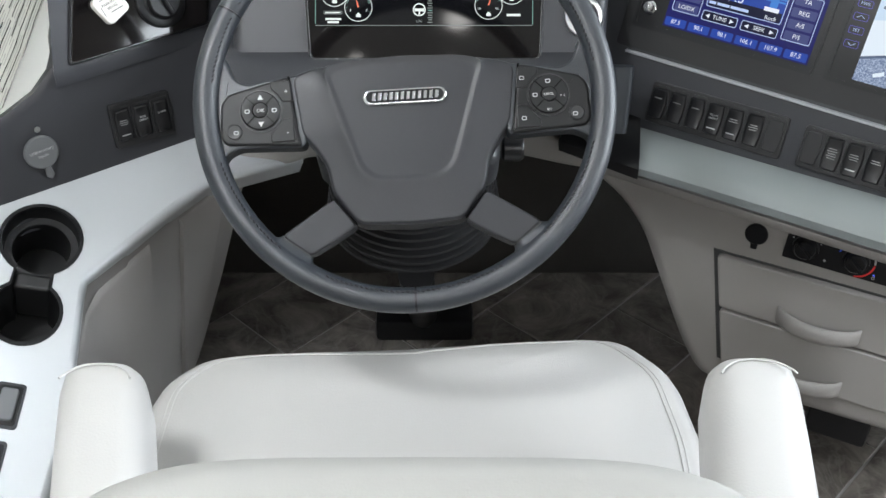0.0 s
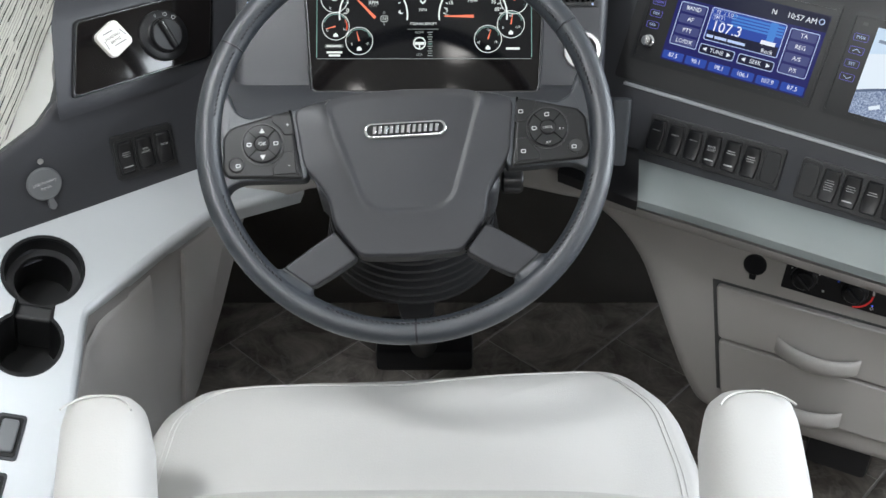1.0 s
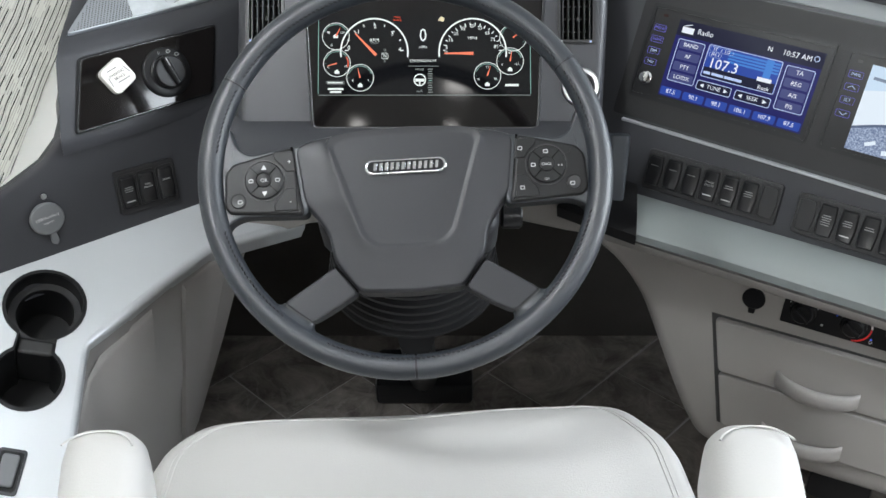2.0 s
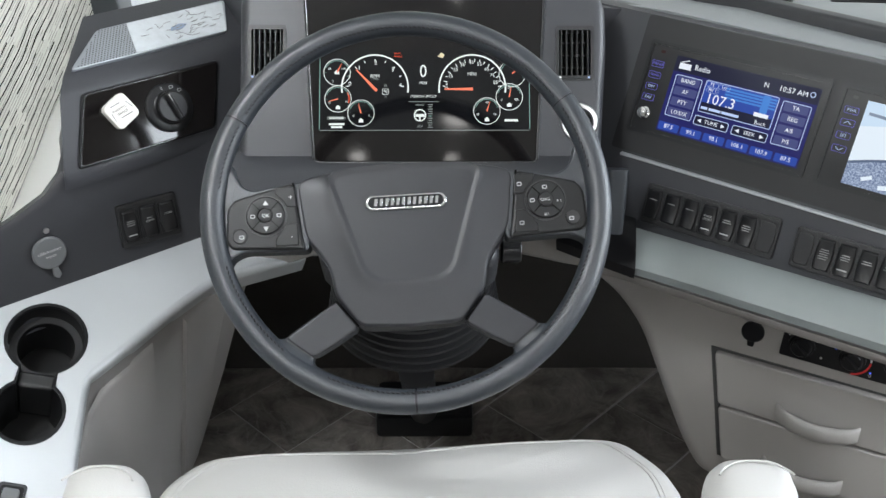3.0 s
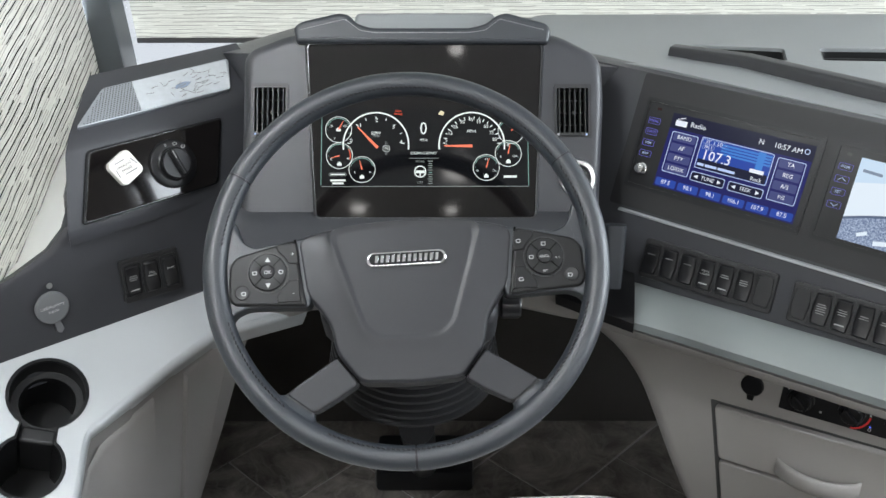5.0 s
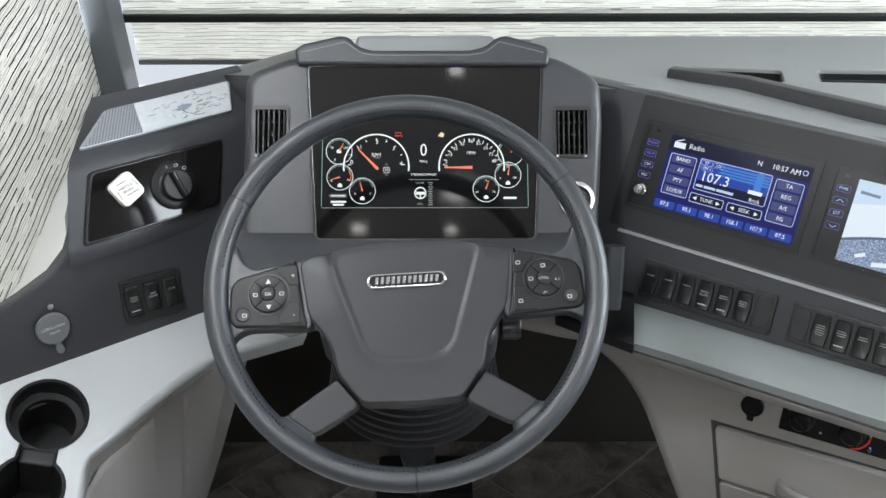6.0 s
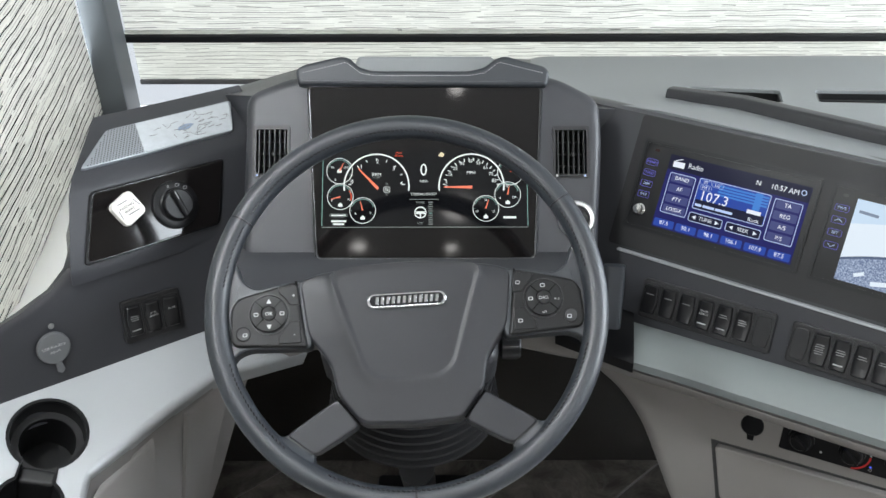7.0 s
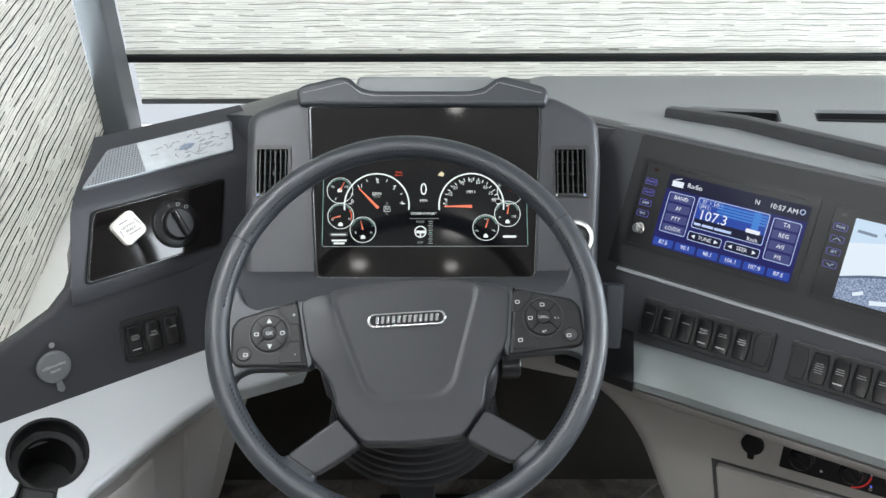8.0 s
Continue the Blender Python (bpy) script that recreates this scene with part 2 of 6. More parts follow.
gv_ramp.color_ramp.elements[0].position, gv_ramp.color_ramp.elements[0].color = 0.38, (0.16, 0.22, 0.38, 1)
gv_ramp.color_ramp.elements[1].position, gv_ramp.color_ramp.elements[1].color = 0.66, (0.55, 0.66, 0.86, 1)
gvn.links.new(gv_co.outputs["Object"], gv_noise.inputs["Vector"])
gvn.links.new(gv_noise.outputs["Fac"], gv_ramp.inputs[0])
gvn.links.new(gv_ramp.outputs["Color"], gvn.nodes["Principled BSDF"].inputs["Emission Color"])
G_VIEW_BODY = glow("view_body", (0.80, 0.90, 1.0), 0.95)
G_LAMP = glow("lamp_diffuser", (1.0, 0.98, 0.95), 14.0)


# ---- building blocks ----
def thing(name, m=None, label="", category="", group="", kind=""):
    ob = new(name)
    ob.empty_display_size = 0.05
    if m is not None:
        ob.matrix_world = m
    return tagged(ob, label, category, group, kind)


def part(name, bm, mat, parent, label="", m=None, smooth=True):
    me = bpy.data.meshes.new(name)
    bmesh.ops.recalc_face_normals(bm, faces=bm.faces)
    bm.to_mesh(me)
    bm.free()
    me.materials.append(mat)
    if smooth:
        me.shade_smooth()
        me.set_sharp_from_angle(angle=radians(38))
    ob = new(name, me)
    ob.parent = parent
    if smooth and len(me.polygons) > 12 and name != "floor_tile":
        ob.modifiers.new("even_normals", "WEIGHTED_NORMAL").keep_sharp = True
    if m is not None:
        ob.matrix_local = m
    return tagged(ob, label)


def again(ob, parent, m):
    """Another object on the same mesh."""
    o = new(ob.name.split(".")[0], ob.data)
    o.parent, o.matrix_local = parent, m
    return o


def panel_pose(o, yaw, inc):
    """u along the panel, v up it, n out of its face. inc: degrees from horizontal."""
    return pose(*o, inc, 0, yaw)


def at(u, v, n=0.0, turn=0.0):
    return pose(u, v, n, 0, 0, turn)


def oblong(w, h, r, n=4):
    """Outline of a rounded rectangle round the origin."""
    r = min(r, w / 2 - 1e-5, h / 2 - 1e-5)
    pts = []
    for cx, cy, a0 in ((w / 2 - r, h / 2 - r, 0), (-w / 2 + r, h / 2 - r, 90), (-w / 2 + r, -h / 2 + r, 180), (w / 2 - r, -h / 2 + r, 270)):
        for i in range(n + 1):
            a = radians(a0 + 90 * i / n)
            pts.append((cx + r * math.cos(a), cy + r * math.sin(a)))
    return pts


def disc(r, n=24, rx=None):
    return [((rx or r) * math.cos(2 * math.pi * i / n), r * math.sin(2 * math.pi * i / n)) for i in range(n)]


def rounded(pts, r, n=4):
    """A polygon with its corners rounded off."""
    out = []
    k = len(pts)
    for i in range(k):
        p, a, b = Vector(pts[i]), Vector(pts[i - 1]), Vector(pts[(i + 1) % k])
        da, db = (a - p), (b - p)
        rr = min(r, da.length * 0.45, db.length * 0.45)
        s, e = p + da.normalized() * rr, p + db.normalized() * rr
        for j in range(n + 1):
            t = j / n
            q = s * (1 - t) ** 2 + p * 2 * t * (1 - t) + e * t * t
            out.append((q.x, q.y))
    return out


def slab(pts, z0, z1, bev=0.0, seg=2, taper=0.0):
    """A plate with that outline from z0 to z1, its upper rim rounded; taper shrinks the top."""
    bm = bmesh.new()
    n = len(pts)
    cx, cy = sum(p[0] for p in pts) / n, sum(p[1] for p in pts) / n
    rings = [(z0, 0.0)]
    if bev:
        for i in range(seg + 1):
            a = math.pi / 2 * i / seg
            rings.append((z1 - bev + bev * math.sin(a), bev * (1 - math.cos(a))))
        rings.append((z1, bev * 1.15))
    else:
        rings.append((z1, 0.0))
    area = sum(pts[i - 1][0] * pts[i][1] - pts[i][0] * pts[i - 1][1] for i in range(n))
    sign = 1 if area > 0 else -1
    norms = []
    for i in range(n):
        a, b = Vector(pts[i - 1]), Vector(pts[(i + 1) % n])
        d = (b - a).normalized()
        norms.append((-d.y * sign, d.x * sign))
    loops = []
    for z, off in rings:
        s = 1 - taper * (z - z0) / (z1 - z0)
        loops.append([bm.verts.new((cx + (p[0] - cx) * s + nn[0] * off, cy + (p[1] - cy) * s + nn[1] * off, z)) for p, nn in zip(pts, norms)])
    for lo, hi in zip(loops, loops[1:]):
        for i in range(n):
            bm.faces.new((lo[i - 1], lo[i], hi[i], hi[i - 1]))
    bm.faces.new(loops[-1])
    bm.faces.new(loops[0][::-1])
    return bm


def hoop(outer, inner, z0, z1):
    """A flat frame between two outlines of as many points."""
    bm = bmesh.new()
    n = len(outer)
    q = [[bm.verts.new((p[0], p[1], z)) for p in o] for o, z in ((outer, z0), (outer, z1), (inner, z1), (inner, z0))]
    for a, b in zip(q, q[1:] + q[:1]):
        for i in range(n):
            bm.faces.new((a[i - 1], a[i], b[i], b[i - 1]))
    return bm


def lathe(profile, n=32):
    """Turned about z; profile rows (r, z)."""
    bm = bmesh.new()
    rings = [[bm.verts.new((r * math.cos(2 * math.pi * i / n), r * math.sin(2 * math.pi * i / n), z)) for i in range(n)] for r, z in profile]
    for a, b in zip(rings, rings[1:]):
        for i in range(n):
            bm.faces.new((a[i - 1], a[i], b[i], b[i - 1]))
    bm.faces.new(rings[0][::-1]), bm.faces.new(rings[-1])
    return bm


def sweep(path, section, closed=False, up=(0, 0, 1)):
    """A section (list of side, up offsets) carried along a path of 3D points."""
    bm = bmesh.new()
    path = [Vector(p) for p in path]
    up = Vector(up)
    k = len(path)
    rings = []
    for i, p in enumerate(path):
        a = path[i - 1] if (i or closed) else p
        b = path[(i + 1) % k] if (i < k - 1 or closed) else p
        d = (b - a).normalized()
        side = d.cross(up).normalized()
        nn = side.cross(d)
        rings.append([bm.verts.new(p + side * s + nn * t) for s, t in section])
    m = len(section)
    pairs = list(zip(rings, rings[1:])) + ([(rings[-1], rings[0])] if closed else [])
    for a, b in pairs:
        for i in range(m):
            bm.faces.new((a[i - 1], a[i], b[i], b[i - 1]))
    if not closed:
        bm.faces.new(rings[0]), bm.faces.new(rings[-1][::-1])
    return bm


def loft(sections, caps=True, closed=True):
    """Skin over sections of 3D points, as many in each."""
    bm = bmesh.new()
    rings = [[bm.verts.new(p) for p in s] for s in sections]
    m = len(sections[0])
    for a, b in zip(rings, rings[1:]):
        for i in range(0 if closed else 1, m):
            bm.faces.new((a[i - 1], a[i], b[i], b[i - 1]))
    if caps:
        bm.faces.new(rings[0]), bm.faces.new(rings[-1][::-1])
    return bm


def box(x0, x1, y0, y1, z0, z1, bev=0.0, seg=2):
    bm = bmesh.new()
    bmesh.ops.create_cube(bm, size=1, matrix=Matrix.Translation(((x0 + x1) / 2, (y0 + y1) / 2, (z0 + z1) / 2)) @ Matrix.Diagonal((x1 - x0, y1 - y0, z1 - z0, 1)))
    if bev:
        bmesh.ops.bevel(bm, geom=bm.edges[:], offset=bev, segments=seg, affect="EDGES", profile=0.5)
    return bm


def soften(bm, bev, seg=3, angle=25):
    es = [e for e in bm.edges if len(e.link_faces) == 2 and e.calc_face_angle(0) > radians(angle)]
    bmesh.ops.recalc_face_normals(bm, faces=bm.faces)
    bmesh.ops.bevel(bm, geom=es, offset=bev, segments=seg, affect="EDGES", profile=0.5, clamp_overlap=True)
    return bm


def move(bm, m):
    bmesh.ops.transform(bm, matrix=m, verts=bm.verts)
    return bm


def joined(bms):
    out = bmesh.new()
    for b in bms:
        me = bpy.data.meshes.new("tmp")
        b.to_mesh(me)
        b.free()
        out.from_mesh(me)
        bpy.data.meshes.remove(me)
    return out


def words(text, size, mat, parent, u, v, n, turn=0.0, align="CENTER", name="legend", squash=1.0):
    """Lettering lying on a panel, as thin raised mesh."""
    cu = bpy.data.curves.new(name, "FONT")
    cu.body, cu.size, cu.align_x, cu.align_y, cu.extrude = text, size, align, "CENTER", 0.0001
    cu.resolution_u = 2
    tmp = new(name, cu)
    dg = bpy.context.evaluated_depsgraph_get()
    me = bpy.data.meshes.new_from_object(tmp.evaluated_get(dg))
    bpy.data.objects.remove(tmp)
    bpy.data.curves.remove(cu)
    me.materials.clear()
    me.materials.append(mat)
    ob = new(name, me)
    ob.parent = parent
    ob.matrix_local = at(u, v, n, turn) @ Matrix.Diagonal((squash, 1, 1, 1))
    return ob


def bar(w, h, mat, parent, u, v, n, turn=0.0, name="legend_bar"):
    return part(name, slab([(-w / 2, -h / 2), (w / 2, -h / 2), (w / 2, h / 2), (-w / 2, h / 2)], 0, 0.0002), mat, parent, m=at(u, v, n, turn))


def holed(outer, holes, z0, z1):
    """A plate with openings through it."""
    bm = bmesh.new()
    for z in (z0, z1):
        es = []
        for o in [outer, *holes]:
            vs = [bm.verts.new((p[0], p[1], z)) for p in o]
            es += [bm.edges.new((vs[i - 1], vs[i])) for i in range(len(vs))]
        bmesh.ops.triangle_fill(bm, use_beauty=True, use_dissolve=False, edges=es)
    bm.verts.ensure_lookup_table()
    total = len(outer) + sum(len(h) for h in holes)
    base = 0
    for o in [outer, *holes]:
        n = len(o)
        for i in range(n):
            a, b = base + (i - 1) % n, base + i
            bm.faces.new((bm.verts[a], bm.verts[b], bm.verts[b + total], bm.verts[a + total]))
        base += n
    return bm


# ---- coach shell ----
floor = thing("floor", pose(0, 0, 0), "dark marbled stone tile floor with pale grout", "floor", kind="structure")
part("grout_bed", box(-0.9, 1.8, -3.2, 2.15, -0.12, -0.004), M_GROUT, floor)


def wall(name, bm, label, mat=None):
    ob = part(name, bm, mat or M_WALL, None, label, smooth=False)
    return tagged(ob, label, "wall", kind="structure")


wall("wall_left", box(-0.90, -0.82, -3.2, 2.15, -0.12, 0.50), "pale coach side wall beside the driver")
wall("wall_left_rear", box(-0.90, -0.82, -3.2, 0.35, 0.50, 2.15), "pale coach side wall behind the driver")
wall("wall_left_head", box(-0.90, -0.82, 0.35, 2.15, 1.75, 2.15), "pale coach wall above the side window")
# Right wall is opened for the assumed window that carries the fill.
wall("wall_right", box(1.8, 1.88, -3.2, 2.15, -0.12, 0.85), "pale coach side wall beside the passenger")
wall("wall_right_head", box(1.8, 1.88, -3.2, 2.15, 1.75, 2.15), "pale coach wall above the assumed passenger window")
wall("wall_right_rear", box(1.8, 1.88, -3.2, 0.2, 0.85, 1.75), "pale coach wall behind the assumed passenger window")
wall("wall_right_fore", box(1.8, 1.88, 1.7, 2.15, 0.85, 1.75), "pale coach wall ahead of the assumed passenger window")
wall("wall_back", box(-0.9, 1.88, -3.28, -3.2, -0.12, 2.15), "pale coach wall at the rear")
# Firewall takes the same near-black, footwell shade included.
wall("wall_front", box(-0.9, 1.88, 2.07, 2.15, -0.12, 0.76), "firewall under the windscreen, footwell shade in its near-black", M_DARKWELL)
wall("wall_front_head", box(-0.9, 1.88, 1.9, 2.15, 1.85, 2.15), "pale coach wall above the windscreen")
ceiling = part("ceiling", box(-0.98, 1.96, -3.3, 2.2, 2.15, 2.2), M_CEIL, None, smooth=False)
tagged(ceiling, "pale coach ceiling with round lamps", "ceiling", kind="structure")

wall("side_wall_trim", box(-0.82, -0.70, 0.3, 1.93, 0.30, 0.52, 0.01), "white moulded trim under the side window", M_WHITE)
sill_bm = loft([[(x, y, z) for x, z in ((-0.82, zt - 0.3), (-0.668, zt - 0.3), (-0.668, zt - 0.012), (-0.68, zt), (-0.82, zt))]
                for y, zt in ((0.3, 0.36), (1.24, 0.645), (1.86, 0.825), (2.05, 0.83))])
tagged(part("window_sill", sill_bm, M_WHITE, None), "white sloping sill of the side window", "sill", kind="structure")
ledge_w = loft([[a, b, (b[0], b[1], b[2] - 0.02), (a[0], a[1], a[2] - 0.02)] for a, b in (
    ((-0.640, 1.235, 0.721), (-0.664, 1.30, 0.668)), ((-0.612, 1.256, 0.739), (-0.664, 1.37, 0.692)), ((-0.574, 1.287, 0.760), (-0.664, 1.48, 0.724)), ((-0.552, 1.304, 0.784), (-0.664, 1.58, 0.753)), ((-0.51, 1.36, 0.80), (-0.664, 1.72, 0.793)))])
tagged(part("sill_moulding", ledge_w, M_WHITE, None), "white moulded sill between side window and dashboard", "sill", kind="structure")
tagged(part("windscreen_sill", box(-0.82, 1.80, 1.90, 2.05, 0.74, 0.795, 0.01), M_WHITE, None), "white sill under the windscreen shade", "sill", kind="structure")

glass = bpy.data.materials.new("window_glass")
glass.use_nodes = True
gb = glass.node_tree.nodes["Principled BSDF"]
socket(gb, "Transmission Weight", 1.0), socket(gb, "Roughness", 0.0), socket(gb, "Base Color", (0.95, 0.97, 0.96, 1)), socket(gb, "IOR", 1.02)
windscreen = tagged(part("window_1", box(-0.82, 1.8, 2.085, 2.091, 0.76, 1.86), glass, None), "clear flat windscreen glass behind the shade", "window", kind="structure")
side_glass = tagged(part("window_2", box(-0.875, -0.869, 0.35, 2.07, 0.5, 1.76), glass, None), "clear side window glass behind the shade", "window", kind="structure")
# Glass of the assumed, unseen passenger opening.
fill_window_glass = tagged(part("window_3", box(1.83, 1.836, 0.2, 1.7, 0.85, 1.75), glass, None), "assumed passenger window glass, unseen, opening added for fill light", "window", kind="structure")
fill_window_glass.visible_shadow = False
windscreen.visible_shadow = side_glass.visible_shadow = False
# Assumed yard, paled so the gap under the windscreen shade reads as bright daylight.
ground = tagged(part("ground", box(-400, 400, -400, 400, -1.2, -1.15), material("pale_concrete", (0.74, 0.73, 0.70), 0.9, grain=0.2, vary=0.15, vary_scale=0.5), None), "assumed ground outside, colour raised to whiten the shade's gap", "ground", kind="structure")

# Assumed curved board closing the footwell; the light's falloff is in its colour.
toe_curve = [(1.86 + 0.19 * math.sin(radians(a)), 0.003 + 0.36 * (1 - math.cos(radians(a)))) for a in range(0, 91, 9)]
toe = loft([[(x, y, z) for y, z in toe_curve] + [(x, 2.069, 0.363), (x, 2.069, 0.001), (x, 1.86, 0.001)] for x in (-0.80, 0.75)])
tagged(part("toe_board", toe, M_TOE, None), "added toe board, its dark colour standing in for footwell shade", "toe board", kind="structure")
# pillar between windscreen and side window
pil = sweep([(-0.626, 1.90, 0.775), (-0.632, 1.90, 0.86), (-0.652, 1.90, 1.10), (-0.72, 1.86, 1.90)], rounded([(-0.026, -0.035), (0.026, -0.035), (0.026, 0.05), (-0.026, 0.05)], 0.008, 2), up=(0, -1, 0))
tagged(part("windscreen_pillar", pil, M_FRAME, None), "grey painted pillar between windscreen and side window", "pillar", kind="structure")

# ---- window shades ----
rake = math.degrees(0.2)
MW = pose(0, 1.98, 0.86, 90 + rake, 0, 0)      # local x across, y up the shade
front_shade = thing("windscreen_shade", MW, "pale woven roller shade drawn down over the windscreen", "blind")


def cloth(x0, x1, y0, y1, wave, nx=70, ny=24, seed=0.0, thick=0.0015):
    bm = bmesh.new()
    g = {}
    for s in (0, 1):
        for i in range(nx + 1):
            for j in range(ny + 1):
                x, y = x0 + (x1 - x0) * i / nx, y0 + (y1 - y0) * j / ny
                z = wave * noise.noise(Vector((x * 2.3 + seed, y * 9.0, seed))) + s * thick
                g[s, i, j] = bm.verts.new((x, y, z))
    for s in (0, 1):
        for i in range(nx):
            for j in range(ny):
                bm.faces.new((g[s, i, j], g[s, i + 1, j], g[s, i + 1, j + 1], g[s, i, j + 1]))
    for i in range(nx):
        for j in (0, ny):
            bm.faces.new((g[0, i, j], g[0, i + 1, j], g[1, i + 1, j], g[1, i, j]))
    for j in range(ny):
        for i in (0, nx):
            bm.faces.new((g[0, i, j], g[0, i, j + 1], g[1, i, j + 1], g[1, i, j]))
    return bm


part("upper_fabric", cloth(-0.622, 1.75, 0.116, 1.02, 0.004), M_SHADE, front_shade, "bright woven fabric with daylight behind it")
part("bottom_bar", box(-0.626, 1.75, 0.096, 0.112, 0.0, 0.016, 0.004), M_BLACK, front_shade, "dark bottom bar")
part("upper_hem", box(-0.622, 1.75, 0.112, 0.119, 0.001, 0.010, 0.002), M_SHADE_LOW, front_shade)
part("lower_fabric", cloth(-0.612, 1.75, 0.008, 0.094, 0.003, seed=4.0, ny=10), M_SHADE_LOW, front_shade, "greyer woven lower flap")
part("hem", box(-0.612, 1.75, 0.000, 0.010, -0.001, 0.006, 0.0014), M_INK, front_shade, "dark hem")

MS = Matrix.Translation((-0.662, 1.24, 0.655)) @ Euler((radians(90), 0, radians(90))).to_matrix().to_4x4() @ pose(0, 0, 0, 0, 0, 16.2)
side_shade = thing("side_window_shade", MS, "woven side window shade, weaker daylight put into its greyer fabric", "blind")
part("fabric", cloth(-0.75, 0.665, 0.0, 1.0, 0.006, seed=9.0), M_SHADE_SIDE, side_shade)
part("edge_piping", box(-0.75, 0.665, -0.006, 0.0, -0.002, 0.004, 0.001), M_INK, side_shade, "dark lower edge")

# ---- dashboard ----
dashboard = thing("dashboard", pose(0, 1.5, 0), "wrap-around dark grey coach dashboard with silver ledge", "dashboard")
ML = Matrix.Translation((0, -1.5, 0)) @ pose(-0.514, 1.288, 0, 0, 0, 41)
MR = Matrix.Translation((0, -1.5, 0)) @ pose(0.272, 1.391, 0, 0, 0, -38)
MD = Matrix.Translation((0, -1.5, 0))

ML2F = Matrix.Translation((0, -1.5, 0)) @ pose(-0.520, 1.291, 0, 0, 0, 38)
lower_l = loft([[(u, w, z) for w, z in ((-0.0135, 0.57), (-0.008, 0.62), (0.0055, zt - 0.05), (0.009, zt - 0.012), (0.016, zt), (wb, zt - 0.003), (wb, 0.57))]
                for u, zt, wb in ((-0.25, 0.690, 0.03), (-0.10, 0.742, 0.03), (-0.05, 0.764, 0.03), (-0.022, 0.790, 0.03), (0.0, 0.806, 0.06), (0.06, 0.806, 0.20), (0.36, 0.806, 0.20))])
part("left_fascia", soften(lower_l, 0.006, 3, 35), M_DASH, dashboard, m=ML2F)
pod = loft([[(u + du, w, z) for (w, z, du) in ((0.004, 0.77, -0.022 * k), (0.0, 0.797, -0.022 * k), (0.040, 0.893, 0.008 * k), (0.052, 0.915, 0.022 * k), (0.148, 0.962, 0.104 * k), (0.165, 0.945, 0.104 * k), (0.165, 0.77, 0.034 * k))]
            for u, k in ((-0.004, 1), (0.302, 0.1), (0.345, 0.1))])
part("speaker_pod", soften(pod, 0.009, 3, 20), M_DASH, dashboard, m=ML)

MC_W = panel_pose((-0.026, 1.302, 0.804), 0, 58)
MC = MD @ MC_W


def cowl_body(outline, holes, z0, z1, bev, deep):
    """A thick moulding with a rounded rim and wells sunk into its face."""
    bm = slab(outline, z0, z1, bev, 5)
    face = max((f for f in bm.faces if len(f.verts) > 8), key=lambda f: f.calc_center_median().z)
    es = list(face.edges)
    bm.faces.remove(face)
    for h in holes:
        hi, lo = [bm.verts.new((x, y, z1)) for x, y in h], [bm.verts.new((x, y, z1 - deep)) for x, y in h]
        es += [bm.edges.new((hi[i - 1], hi[i])) for i in range(len(h))]
        for i in range(len(h)):
            bm.faces.new((hi[i - 1], hi[i], lo[i], lo[i - 1]))
        bm.faces.new(lo)
    bmesh.ops.triangle_fill(bm, use_beauty=True, use_dissolve=False, edges=es)
    return bm


VENTS = ((-0.2255, 0.1560, 2.0), (0.2150, 0.1545, -2.0))
vent_wells = [[(cx + x, cy + y) for x, y in oblong(0.048, 0.070, 0.003, 3)] for cx, cy, turn in VENTS]
cowl_out = rounded([(-0.270, -0.10), (0.252, -0.10), (0.254, 0.02), (0.262, 0.17), (0.259, 0.236), (0.190, 0.272), (-0.196, 0.272), (-0.266, 0.244), (-0.266, 0.17), (-0.268, 0.02)], 0.022, 6)
part("centre_cowl", cowl_body(cowl_out, vent_wells, -0.20, 0.0, 0.015, 0.03), M_DASH, dashboard, "moulded dark grey cowl round the instruments", m=MC)
# low shelf that the cowl stands on, behind the wheel
shelf_bm = loft([[(x, 1.310, 0.812), (x, 1.280, 0.797), (x, 1.240, 0.787), (x, 1.212, 0.774), (x, 1.200, 0.758), (x, 1.215, 0.744), (x, 1.42, 0.72), (x, 1.42, 0.80)] for x in (-0.31, -0.1, 0.1, 0.225)])
part("cowl_shelf", soften(shelf_bm, 0.008, 2, 50), M_DASH, dashboard, "curved shelf under the instruments", m=MD)

brow = slab(rounded([(-0.187, 0.2525), (0.180, 0.2505), (0.184, 0.272), (0.177, 0.281), (0.118, 0.297), (0.104, 0.293), (0.088, 0.280), (0.066, 0.2745), (-0.078, 0.2745), (-0.098, 0.281), (-0.111, 0.2945), (-0.124, 0.297), (-0.180, 0.284), (-0.191, 0.276)], 0.006, 3), -0.10, 0.014, 0.006, 4)
part("brow_pad", brow, M_LEATHER, dashboard, "padded dark leather brow with stitching", m=MC)
part("brow_top", slab(rounded([(-0.108, 0.262), (0.108, 0.262), (0.102, 0.302), (-0.102, 0.302)], 0.008), -0.10, -0.004, 0.006, 3), M_TOP, dashboard, "pale grey padded top", m=MC)
st = []
path = [(-0.181, 0.271), (-0.116, 0.2865), (-0.094, 0.270), (-0.074, 0.2665), (0.064, 0.2665), (0.088, 0.270), (0.109, 0.2865), (0.174, 0.270)]
for (ax, ay), (bx, by) in zip(path, path[1:]):
    n = max(1, int(math.hypot(bx - ax, by - ay) / 0.0045))
    for i in range(n):
        t = (i + 0.5) / n
        st.append(move(box(-0.0014, 0.0014, -0.0004, 0.0004, 0, 0.0006), at(ax + (bx - ax) * t, ay + (by - ay) * t, 0.0138, math.degrees(math.atan2(by - ay, bx - ax)))))
tagged(part("stitching", joined(st), M_STITCH, dashboard, "pale stitched seam", m=MC), kind="stuff")


